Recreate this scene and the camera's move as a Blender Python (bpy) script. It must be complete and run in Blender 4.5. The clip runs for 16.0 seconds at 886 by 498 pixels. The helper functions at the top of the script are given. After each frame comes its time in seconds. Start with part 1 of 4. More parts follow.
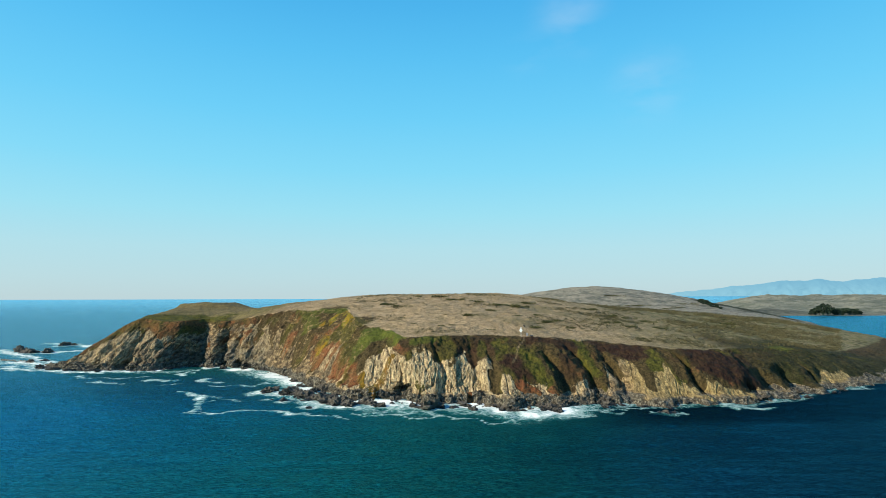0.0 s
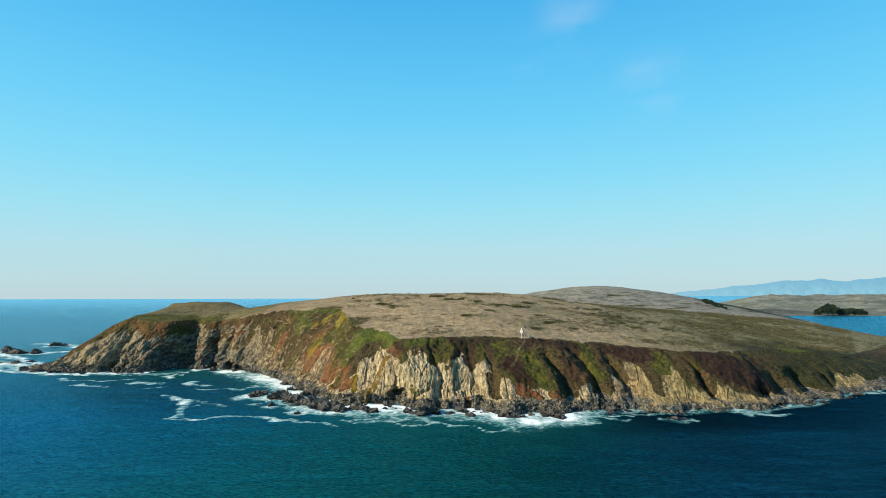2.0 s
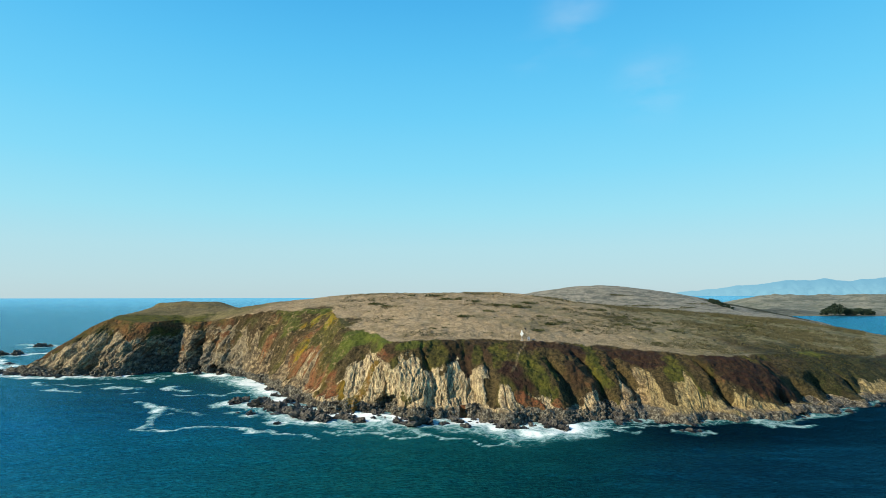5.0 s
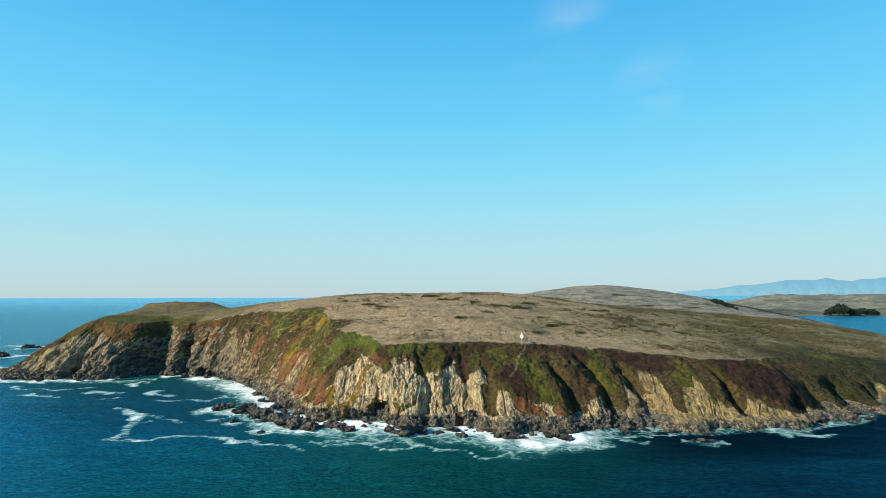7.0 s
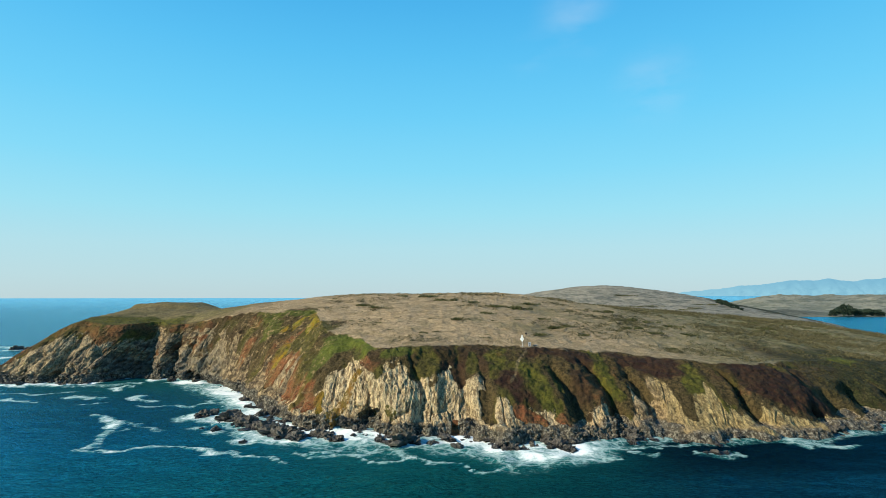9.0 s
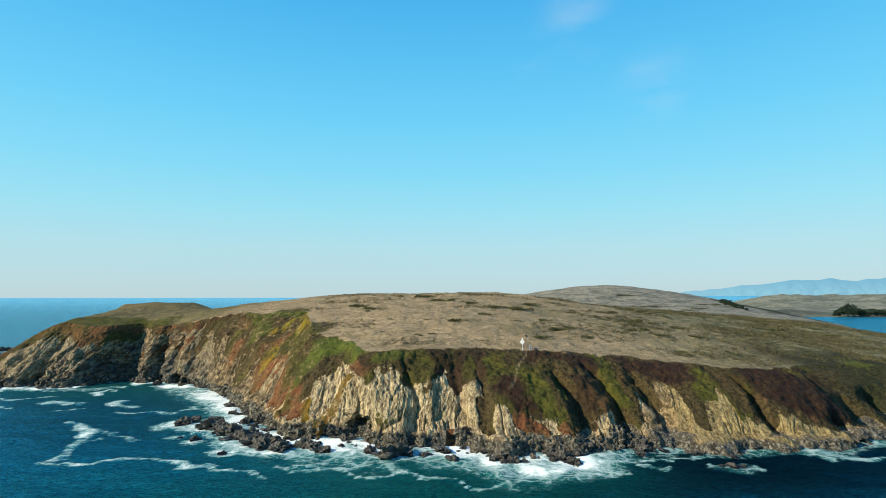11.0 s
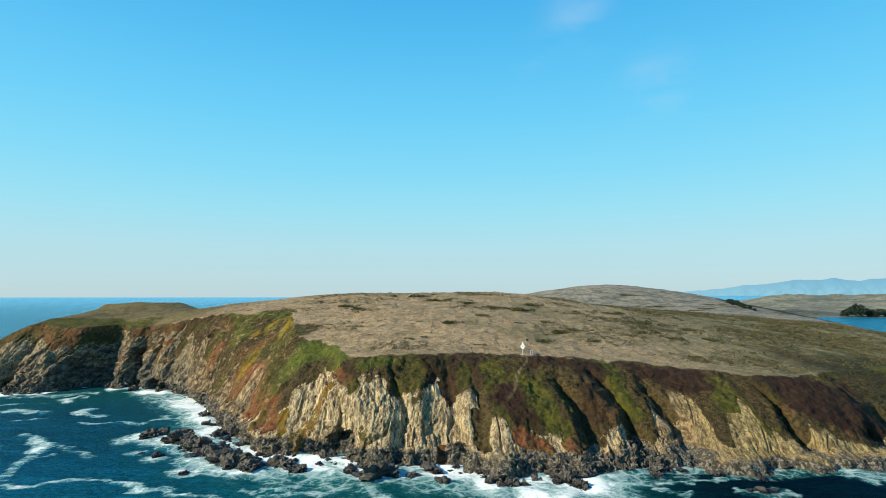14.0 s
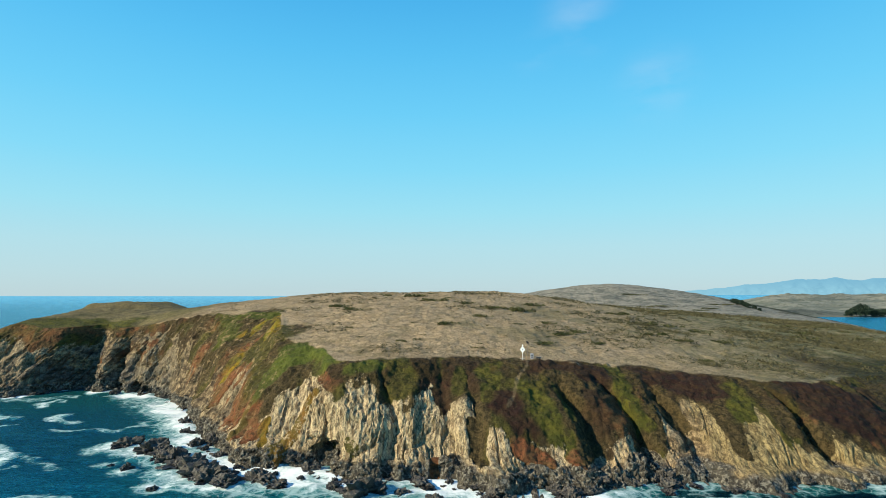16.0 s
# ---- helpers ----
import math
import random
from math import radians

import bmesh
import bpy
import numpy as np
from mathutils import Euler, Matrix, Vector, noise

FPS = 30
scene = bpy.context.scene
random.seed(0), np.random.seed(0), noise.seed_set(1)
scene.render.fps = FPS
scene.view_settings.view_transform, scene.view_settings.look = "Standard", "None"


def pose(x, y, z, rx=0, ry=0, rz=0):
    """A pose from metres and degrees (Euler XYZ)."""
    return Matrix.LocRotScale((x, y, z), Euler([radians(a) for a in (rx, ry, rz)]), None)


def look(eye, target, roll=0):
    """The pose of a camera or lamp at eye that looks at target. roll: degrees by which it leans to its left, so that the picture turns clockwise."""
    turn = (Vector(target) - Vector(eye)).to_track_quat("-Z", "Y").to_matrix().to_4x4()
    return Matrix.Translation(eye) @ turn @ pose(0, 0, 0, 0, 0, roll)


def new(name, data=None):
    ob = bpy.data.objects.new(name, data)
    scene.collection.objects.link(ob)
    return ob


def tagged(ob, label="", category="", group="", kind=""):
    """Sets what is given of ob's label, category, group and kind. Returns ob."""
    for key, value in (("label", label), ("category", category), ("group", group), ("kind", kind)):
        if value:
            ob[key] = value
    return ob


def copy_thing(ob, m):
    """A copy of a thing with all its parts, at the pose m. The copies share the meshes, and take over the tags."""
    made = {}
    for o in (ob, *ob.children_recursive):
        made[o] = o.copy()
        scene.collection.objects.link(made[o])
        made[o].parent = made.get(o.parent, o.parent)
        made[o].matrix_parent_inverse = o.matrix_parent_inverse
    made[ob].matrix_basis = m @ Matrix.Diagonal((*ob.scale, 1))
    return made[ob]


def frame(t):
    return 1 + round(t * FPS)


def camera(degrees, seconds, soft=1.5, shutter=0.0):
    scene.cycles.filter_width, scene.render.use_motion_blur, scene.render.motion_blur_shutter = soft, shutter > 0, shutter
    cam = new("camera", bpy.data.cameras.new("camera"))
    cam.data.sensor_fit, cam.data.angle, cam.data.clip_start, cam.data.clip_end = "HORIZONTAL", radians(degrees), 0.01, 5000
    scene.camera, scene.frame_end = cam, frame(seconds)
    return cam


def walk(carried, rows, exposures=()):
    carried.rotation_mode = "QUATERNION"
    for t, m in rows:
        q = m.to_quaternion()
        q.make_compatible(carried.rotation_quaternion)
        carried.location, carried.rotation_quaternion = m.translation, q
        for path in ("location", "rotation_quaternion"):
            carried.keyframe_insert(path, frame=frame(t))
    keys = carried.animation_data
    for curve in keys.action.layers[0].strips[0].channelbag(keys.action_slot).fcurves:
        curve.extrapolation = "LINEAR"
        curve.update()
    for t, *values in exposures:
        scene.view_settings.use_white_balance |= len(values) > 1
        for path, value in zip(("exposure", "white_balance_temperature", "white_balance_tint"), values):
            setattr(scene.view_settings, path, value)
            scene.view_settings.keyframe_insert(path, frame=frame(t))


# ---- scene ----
cam = camera(76.5, 16.0, soft=0.6)
METRES, EYE, TILT, LEAN, TURN = 100.0, 46.0, 4.65, 0.18, 0.0
ROWS = [
    (0.0, 0.0, 0.0, 0.0, 0.0, 0.0, -0.0),
    (0.5, 0.0047, 0.0317, -0.0021, 0.01, -0.02, 0.01),
    (1.0, 0.0104, 0.0618, -0.0052, 0.06, -0.03, -0.01),
    (1.5, 0.0156, 0.0926, -0.0083, 0.09, -0.03, -0.02),
    (2.0, 0.0209, 0.1237, -0.0113, 0.13, -0.03, -0.03),
    (2.5, 0.0266, 0.1538, -0.0142, 0.17, -0.04, -0.04),
    (3.0, 0.0308, 0.1823, -0.0167, 0.19, -0.05, -0.06),
    (3.5, 0.0359, 0.2133, -0.0192, 0.23, -0.06, -0.05),
    (4.0, 0.0415, 0.2442, -0.0223, 0.27, -0.06, -0.07),
    (6.5, 0.0644, 0.397, -0.0303, 0.33, -0.13, -0.05),
    (7.0, 0.0696, 0.428, -0.0332, 0.34, -0.11, -0.07),
    (7.5, 0.0747, 0.4583, -0.0361, 0.38, -0.09, -0.06),
    (8.0, 0.0797, 0.4889, -0.0386, 0.4, -0.08, -0.07),
    (8.5, 0.0851, 0.5195, -0.0414, 0.43, -0.07, -0.05),
    (9.0, 0.0897, 0.5504, -0.0429, 0.46, -0.08, -0.08),
    (11.5, 0.1118, 0.7055, -0.0536, 0.54, -0.12, -0.08),
    (12.0, 0.1166, 0.7365, -0.0558, 0.58, -0.13, -0.09),
    (12.5, 0.1214, 0.7672, -0.0585, 0.6, -0.13, -0.08),
    (13.0, 0.1263, 0.7982, -0.0607, 0.62, -0.14, -0.09),
    (13.5, 0.131, 0.8297, -0.0638, 0.65, -0.14, -0.1),
    (14.0, 0.1359, 0.8607, -0.0665, 0.68, -0.14, -0.09),
    (14.5, 0.1398, 0.8914, -0.0692, 0.7, -0.16, -0.15),
    (15.0, 0.1441, 0.9227, -0.0712, 0.71, -0.2, -0.15),
    (15.5, 0.149, 0.9532, -0.0727, 0.73, -0.22, -0.15),
    (16.0, 0.1536, 0.9848, -0.0753, 0.73, -0.24, -0.15),
]
walk(cam, [(t, pose(0, 0, EYE, TILT, LEAN, TURN) @ pose(METRES * x, METRES * y, METRES * z, 90 + pitch, roll, yaw)) for t, x, y, z, yaw, pitch, roll in ROWS])

# ---- world, sun ----
SUN_ELEV, SUN_FROM = 28.0, (-0.948, -0.318)  # degrees up; the way to the sun on the ground
world = bpy.data.worlds.new("world")
scene.world = world
world.use_nodes = True
wn, wl = world.node_tree.nodes, world.node_tree.links
wn.clear()
w_out, w_bg, w_sky = wn.new("ShaderNodeOutputWorld"), wn.new("ShaderNodeBackground"), wn.new("ShaderNodeTexSky")
w_sky.sky_type, w_sky.sun_disc = "NISHITA", False
w_sky.sun_elevation, w_sky.sun_rotation = radians(SUN_ELEV), math.atan2(SUN_FROM[0], SUN_FROM[1])
w_sky.air_density, w_sky.dust_density, w_sky.ozone_density, w_sky.altitude = 1.0, 0.6, 3.0, 50
w_bg.inputs["Strength"].default_value = 0.7
w_co, w_sep = wn.new("ShaderNodeTexCoord"), wn.new("ShaderNodeSeparateXYZ")
wl.new(w_co.outputs["Generated"], w_sep.inputs[0])
def srgb(r, g, b):
    return tuple(((c / 255 + 0.055) / 1.055) ** 2.4 for c in (r, g, b))


w_ramp = wn.new("ShaderNodeValToRGB")
wl.new(w_sep.outputs[2], w_ramp.inputs[0])
SKY = [(0.0, srgb(193, 219, 225)), (0.03, srgb(189, 223, 231)), (0.08, srgb(181, 227, 238)), (0.14, srgb(160, 229, 247)), (0.215, srgb(134, 223, 253)), (0.306, srgb(110, 212, 254)), (0.4, srgb(90, 198, 250)), (0.47, srgb(76, 185, 244)), (0.7, srgb(45, 135, 215)), (1.0, srgb(30, 105, 190))]
while len(w_ramp.color_ramp.elements) < len(SKY):
    w_ramp.color_ramp.elements.new(0.5)
for e, (at, c) in zip(w_ramp.color_ramp.elements, SKY):
    e.position, e.color = at, (*c, 1)


def w_blend(f, a, b):
    n = wn.new("ShaderNodeMix")
    n.data_type = "RGBA"
    for s, v in ((n.inputs["Factor"], f), (n.inputs["A"], a), (n.inputs["B"], b)):
        if hasattr(v, "is_output"):
            wl.new(v, s)
        else:
            s.default_value = (*v, 1) if isinstance(v, tuple) else v
    return n.outputs["Result"]


w_gain = wn.new("ShaderNodeMix")
w_gain.data_type, w_gain.blend_type = "RGBA", "MULTIPLY"
w_gain.inputs["Factor"].default_value, w_gain.inputs["B"].default_value = 1.0, (0.11, 0.11, 0.11, 1)
wl.new(w_sky.outputs[0], w_gain.inputs["A"])
sky_col = w_blend(0.09, w_ramp.outputs[0], w_gain.outputs["Result"])
# thin wisps of cloud, high up
w_noise = wn.new("ShaderNodeTexNoise")
w_noise.inputs["Scale"].default_value, w_noise.inputs["Detail"].default_value = 9.0, 4
w_map = wn.new("ShaderNodeMapping")
w_map.inputs["Scale"].default_value = (1.0, 1.0, 2.6)
wl.new(w_co.outputs["Generated"], w_map.inputs[0])
wl.new(w_map.outputs[0], w_noise.inputs["Vector"])
w_wisp = wn.new("ShaderNodeMapRange")
for i, v in enumerate((0.4, 0.75, 0.0, 1.0), 1):
    w_wisp.inputs[i].default_value = v
wl.new(w_noise.outputs["Fac"], w_wisp.inputs[0])
for way, wide, much in (((0.206, 0.873, 0.442), 0.085, 0.13), ((0.334, 0.882, 0.334), 0.085, 0.15), ((0.138, 0.908, 0.392), 0.05, 0.08)):
    dist, fall, mul = wn.new("ShaderNodeVectorMath"), wn.new("ShaderNodeMapRange"), wn.new("ShaderNodeMath")
    dist.operation, mul.operation, fall.interpolation_type = "DISTANCE", "MULTIPLY", "SMOOTHSTEP"
    wl.new(w_co.outputs["Generated"], dist.inputs[0])
    dist.inputs[1].default_value = way
    wl.new(dist.outputs["Value"], fall.inputs[0])
    for i, v in enumerate((wide, 0.0, 0.0, much * 1.8), 1):
        fall.inputs[i].default_value = v
    wl.new(fall.outputs[0], mul.inputs[0])
    wl.new(w_wisp.outputs[0], mul.inputs[1])
    sky_col = w_blend(mul.outputs[0], sky_col, srgb(205, 225, 245))
wl.new(sky_col, w_bg.inputs[0])
wl.new(w_bg.outputs[0], w_out.inputs[0])
sun = new("sun", bpy.data.lights.new("sun", "SUN"))
sun.data.energy, sun.data.angle, sun.data.color = 5.1, radians(0.53), (1.0, 0.9, 0.66)
sun.matrix_world = look((0, 0, 0), (-SUN_FROM[0], -SUN_FROM[1], -math.tan(radians(SUN_ELEV)) * math.hypot(*SUN_FROM)))
scene.view_settings.exposure = 0.51


# ---- noise ----
def lattice(ix, iy, seed):
    h = np.sin(ix * 127.1 + iy * 311.7 + seed * 74.7) * 43758.5453
    return h - np.floor(h)


def vnoise(x, y, seed=0):
    """Smooth noise, 0 to 1."""
    x, y = np.broadcast_arrays(np.asarray(x, float), np.asarray(y, float))
    ix, iy = np.floor(x), np.floor(y)
    fx, fy = x - ix, y - iy
    fx, fy = fx * fx * fx * (fx * (fx * 6 - 15) + 10), fy * fy * fy * (fy * (fy * 6 - 15) + 10)
    a, b = lattice(ix, iy, seed), lattice(ix + 1, iy, seed)
    c, d = lattice(ix, iy + 1, seed), lattice(ix + 1, iy + 1, seed)
    return a + (b - a) * fx + (c - a) * fy + (a - b - c + d) * fx * fy


def fbm(x, y, seed=0, octaves=4, gain=0.5):
    """Fractal noise about 0, some -1 to 1."""
    total, amp, norm = 0.0, 1.0, 0.0
    for o in range(octaves):
        total = total + amp * (vnoise(x * 2 ** o, y * 2 ** o, seed + 17 * o) * 2 - 1)
        norm, amp = norm + amp, amp * gain
    return total / norm * 1.6


def ridged(x, y, seed=0, octaves=3):
    total, amp, norm = 0.0, 1.0, 0.0
    for o in range(octaves):
        total = total + amp * (1 - np.abs(vnoise(x * 2 ** o, y * 2 ** o, seed + 13 * o) * 2 - 1))
        norm, amp = norm + amp, amp * 0.5
    return total / norm


def cracks(a, b, seed, thin):
    """0 on the facets, 1 in narrow cracks."""
    return step(1 - thin, 1.0, 1 - np.abs(vnoise(a, b, seed) * 2 - 1))


def step(a, b, x):
    k = np.clip((x - a) / (b - a), 0, 1)
    return k * k * (3 - 2 * k)


def soft_curve(xs, pts):
    """A curve through (x, value) pairs, eased between them."""
    px, pv = np.array(pts, float).T
    i = np.clip(np.searchsorted(px, xs) - 1, 0, len(px) - 2)
    m = np.gradient(pv, px)
    h = px[i + 1] - px[i]
    k = np.clip((xs - px[i]) / h, 0, 1)
    return ((1 + 2 * k) * (1 - k) ** 2 * pv[i] + k * (1 - k) ** 2 * h * m[i] + k * k * (3 - 2 * k) * pv[i + 1] + k * k * (k - 1) * h * m[i + 1])


def grid_mesh(name, pos, attrs=None, smooth=True):
    """A sheet from an array rows x columns x 3, with float attributes per point."""
    nr, nc = pos.shape[:2]
    me = bpy.data.meshes.new(name)
    idx = np.arange(nr * nc).reshape(nr, nc)
    quads = np.stack([idx[:-1, :-1], idx[:-1, 1:], idx[1:, 1:], idx[1:, :-1]], -1).reshape(-1, 4)
    me.vertices.add(nr * nc)
    me.vertices.foreach_set("co", pos.reshape(-1).astype(np.float32))
    me.loops.add(quads.size)
    me.loops.foreach_set("vertex_index", quads.reshape(-1).astype(np.int32))
    me.polygons.add(len(quads))
    me.polygons.foreach_set("loop_start", np.arange(0, quads.size, 4, dtype=np.int32))
    me.polygons.foreach_set("use_smooth", np.full(len(quads), smooth))
    me.update(calc_edges=True)
    for key, val in (attrs or {}).items():
        a = me.attributes.new(key, "FLOAT", "POINT")
        a.data.foreach_set("value", np.broadcast_to(val, (nr, nc)).reshape(-1).astype(np.float32))
    return me


# ---- materials ----
class Mat:
    """A node material with short calls for its nodes."""

    def __init__(self, name, rough=0.8):
        self.m = bpy.data.materials.new(name)
        self.m.use_nodes = True
        self.t = self.m.node_tree
        self.b = self.t.nodes["Principled BSDF"]
        self.b.inputs["Roughness"].default_value = rough
        self.pos = self.t.nodes.new("ShaderNodeNewGeometry").outputs["Position"]

    def put(self, socket, value):
        if hasattr(value, "is_output"):
            self.t.links.new(value, socket)
        else:
            socket.default_value = (*value, 1) if isinstance(value, tuple) and len(value) == 3 and socket.type == "RGBA" else value

    def attr(self, name):
        n = self.t.nodes.new("ShaderNodeAttribute")
        n.attribute_name = name
        return n.outputs["Fac"]

    def noise(self, scale, detail=4, rough=0.55, stretch=(1, 1, 1)):
        mp = self.t.nodes.new("ShaderNodeMapping")
        mp.inputs["Scale"].default_value = stretch
        self.t.links.new(self.pos, mp.inputs[0])
        n = self.t.nodes.new("ShaderNodeTexNoise")
        n.inputs["Scale"].default_value, n.inputs["Detail"].default_value, n.inputs["Roughness"].default_value = scale, detail, rough
        self.t.links.new(mp.outputs[0], n.inputs["Vector"])
        return n.outputs["Fac"]

    def cracks(self, scale, stretch):
        """Distance to the nearest joint between blocks, on wobbled coordinates."""
        mp, n, add = self.t.nodes.new("ShaderNodeMapping"), self.t.nodes.new("ShaderNodeTexVoronoi"), self.t.nodes.new("ShaderNodeVectorMath")
        wob = self.t.nodes.new("ShaderNodeTexNoise")
        wob.inputs["Scale"].default_value, wob.inputs["Detail"].default_value = 0.5, 4
        self.t.links.new(self.pos, wob.inputs["Vector"])
        add.operation = "MULTIPLY_ADD"
        self.t.links.new(wob.outputs["Color"], add.inputs[0])
        add.inputs[1].default_value = (1.6, 1.6, 1.6)
        self.t.links.new(self.pos, add.inputs[2])
        mp.inputs["Scale"].default_value = stretch
        self.t.links.new(add.outputs[0], mp.inputs[0])
        self.t.links.new(mp.outputs[0], n.inputs["Vector"])
        n.feature = "DISTANCE_TO_EDGE"
        n.inputs["Scale"].default_value = scale
        return n.outputs["Distance"]

    def swirl(self, scale, detail, rough, far):
        """Noise on coordinates that a slower noise has carried about."""
        n, add, wob = self.t.nodes.new("ShaderNodeTexNoise"), self.t.nodes.new("ShaderNodeVectorMath"), self.t.nodes.new("ShaderNodeTexNoise")
        wob.inputs["Scale"].default_value, wob.inputs["Detail"].default_value = scale * 0.9, 3
        self.t.links.new(self.pos, wob.inputs["Vector"])
        add.operation = "MULTIPLY_ADD"
        self.t.links.new(wob.outputs["Color"], add.inputs[0])
        add.inputs[1].default_value = (far, far, 0)
        self.t.links.new(self.pos, add.inputs[2])
        self.t.links.new(add.outputs[0], n.inputs["Vector"])
        n.inputs["Scale"].default_value, n.inputs["Detail"].default_value, n.inputs["Roughness"].default_value = scale, detail, rough
        return n.outputs["Fac"]

    def math(self, op, a, b=0.0, clamp=False):
        n = self.t.nodes.new("ShaderNodeMath")
        n.operation, n.use_clamp = op, clamp
        self.put(n.inputs[0], a), self.put(n.inputs[1], b)
        return n.outputs[0]

    def band(self, x, lo, hi, to0=0.0, to1=1.0):
        n = self.t.nodes.new("ShaderNodeMapRange")
        n.interpolation_type = "SMOOTHSTEP"
        for s, v in zip(n.inputs, (x, lo, hi, to0, to1)):
            self.put(s, v)
        return n.outputs[0]

    def mix(self, f, a, b, kind="MIX"):
        n = self.t.nodes.new("ShaderNodeMix")
        n.data_type, n.blend_type = "RGBA", kind
        self.put(n.inputs["Factor"], f), self.put(n.inputs["A"], a), self.put(n.inputs["B"], b)
        return n.outputs["Result"]

    def bump(self, h, dist, strength=1.0, after=None):
        n = self.t.nodes.new("ShaderNodeBump")
        n.inputs["Distance"].default_value = dist
        self.put(n.inputs["Strength"], strength), self.put(n.inputs["Height"], h)
        if after:
            self.t.links.new(after, n.inputs["Normal"])
        return n.outputs[0]

    def done(self, colour=None, normal=None, rough=None):
        if colour is not None:
            self.put(self.b.inputs["Base Color"], colour)
        if normal is not None:
            self.put(self.b.inputs["Normal"], normal)
        if rough is not None:
            self.put(self.b.inputs["Roughness"], rough)
        return self.m


def ground_material():
    m = Mat("headland_ground", 0.95)
    m.b.inputs["Specular IOR Level"].default_value = 0.15
    big, mid, fine = m.noise(0.028, 5), m.noise(0.2, 6, 0.68), m.noise(1.0, 6, 0.75)
    tiny = m.noise(2.6, 3, 0.7)
    streak = m.noise(0.16, 6, 0.7, (0.7, 1.0, 1))
    flute = m.noise(0.6, 6, 0.7, (1, 0.6, 0.25))
    # dry grass of the open ground
    tan = m.mix(m.band(mid, 0.36, 0.64), (0.42, 0.305, 0.18), (0.3, 0.215, 0.122))
    tan = m.mix(m.band(streak, 0.54, 0.66, 0, 0.6), tan, (0.125, 0.105, 0.05))
    tan = m.mix(m.band(fine, 0.54, 0.64, 0, 0.75), tan, (0.1, 0.075, 0.035))
    tan = m.mix(m.band(big, 0.52, 0.66, 0.0, 0.5), tan, m.mix(m.band(fine, 0.4, 0.6), (0.15, 0.13, 0.055), (0.075, 0.075, 0.028)))
    for scale, thin, much in ((0.14, 0.012, 0.7), (0.3, 0.018, 0.7), (0.75, 0.03, 0.55)):  # thin worn lines between the tussocks
        vein = m.math("ABSOLUTE", m.math("SUBTRACT", m.noise(scale, 5, 0.6), 0.5))
        tan = m.mix(m.band(vein, 0, thin, much, 0), tan, (0.1, 0.078, 0.04))
    tan = m.mix(m.math("MULTIPLY", m.attr("moor"), m.band(mid, 0.3, 0.6, 0.5, 1)), tan, m.mix(m.band(m.noise(0.4, 7, 0.78), 0.44, 0.58), m.mix(m.band(fine, 0.4, 0.6), (0.175, 0.152, 0.074), (0.105, 0.102, 0.045)), m.mix(m.band(m.noise(0.055, 7, 0.7), 0.45, 0.55), (0.12, 0.108, 0.04), (0.042, 0.043, 0.016))))
    # heath of the rear hill, its colour greyed and paled with haze
    tan = m.mix(m.attr("heath"), tan, m.mix(m.band(m.noise(0.06, 9, 0.78, (0.8, 1.0, 1)), 0.44, 0.58), m.mix(m.band(mid, 0.4, 0.6), (0.29, 0.255, 0.19), (0.2, 0.18, 0.135)), m.mix(m.band(mid, 0.4, 0.6), (0.15, 0.142, 0.11), (0.08, 0.079, 0.062))))
    # low green, rust-red and dark purple-brown mats
    green = m.mix(m.band(mid, 0.35, 0.65), (0.1, 0.09, 0.014), (0.048, 0.05, 0.01))
    rust = m.mix(m.band(mid, 0.4, 0.62), (0.2, 0.07, 0.03), (0.16, 0.088, 0.036))
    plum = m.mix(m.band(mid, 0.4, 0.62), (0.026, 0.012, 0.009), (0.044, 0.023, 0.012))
    gold = m.mix(m.band(mid, 0.4, 0.6), (0.29, 0.17, 0.012), (0.17, 0.155, 0.016))
    scrub = m.mix(m.band(fine, 0.4, 0.62), (0.09, 0.064, 0.027), (0.036, 0.027, 0.011))
    veg = m.mix(m.attr("green"), scrub, green)
    veg = m.mix(m.math("MULTIPLY", m.attr("lush"), 0.7), veg, m.mix(m.band(mid, 0.35, 0.65), (0.1, 0.13, 0.02), (0.062, 0.085, 0.014)))
    veg = m.mix(m.attr("rust"), veg, rust)
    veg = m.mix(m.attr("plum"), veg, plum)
    veg = m.mix(m.attr("gold"), veg, gold)
    fresh = m.math("SUBTRACT", 1.0, m.math("MULTIPLY", m.math("MAXIMUM", m.attr("lush"), m.attr("gold")), 0.6))
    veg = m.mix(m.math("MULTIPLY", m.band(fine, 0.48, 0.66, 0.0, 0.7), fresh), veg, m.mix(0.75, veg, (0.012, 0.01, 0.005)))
    veg = m.mix(m.band(tiny, 0.58, 0.7, 0.0, 0.45), veg, (0.17, 0.125, 0.05))
    veg = m.mix(m.math("MULTIPLY", m.attr("stony"), m.band(m.noise(0.45, 5, 0.75, (0.8, 0.5, 1)), 0.53, 0.66, 0, 0.75)), veg, (0.33, 0.23, 0.12))
    veg = m.mix(m.attr("thicket"), veg, m.mix(m.band(fine, 0.4, 0.6), m.mix(m.band(mid, 0.4, 0.6), (0.07, 0.064, 0.026), (0.036, 0.042, 0.014)), (0.016, 0.018, 0.007)))
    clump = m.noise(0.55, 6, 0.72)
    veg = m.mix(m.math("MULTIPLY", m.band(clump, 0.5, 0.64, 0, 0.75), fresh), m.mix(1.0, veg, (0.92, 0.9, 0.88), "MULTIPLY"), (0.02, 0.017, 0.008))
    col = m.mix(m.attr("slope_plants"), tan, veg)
    # rock: pale weathered faces, ochre faces, brown layered cliffs, dark wave-washed foot
    rill = m.noise(1.5, 5, 0.65, (1, 0.6, 0.13))
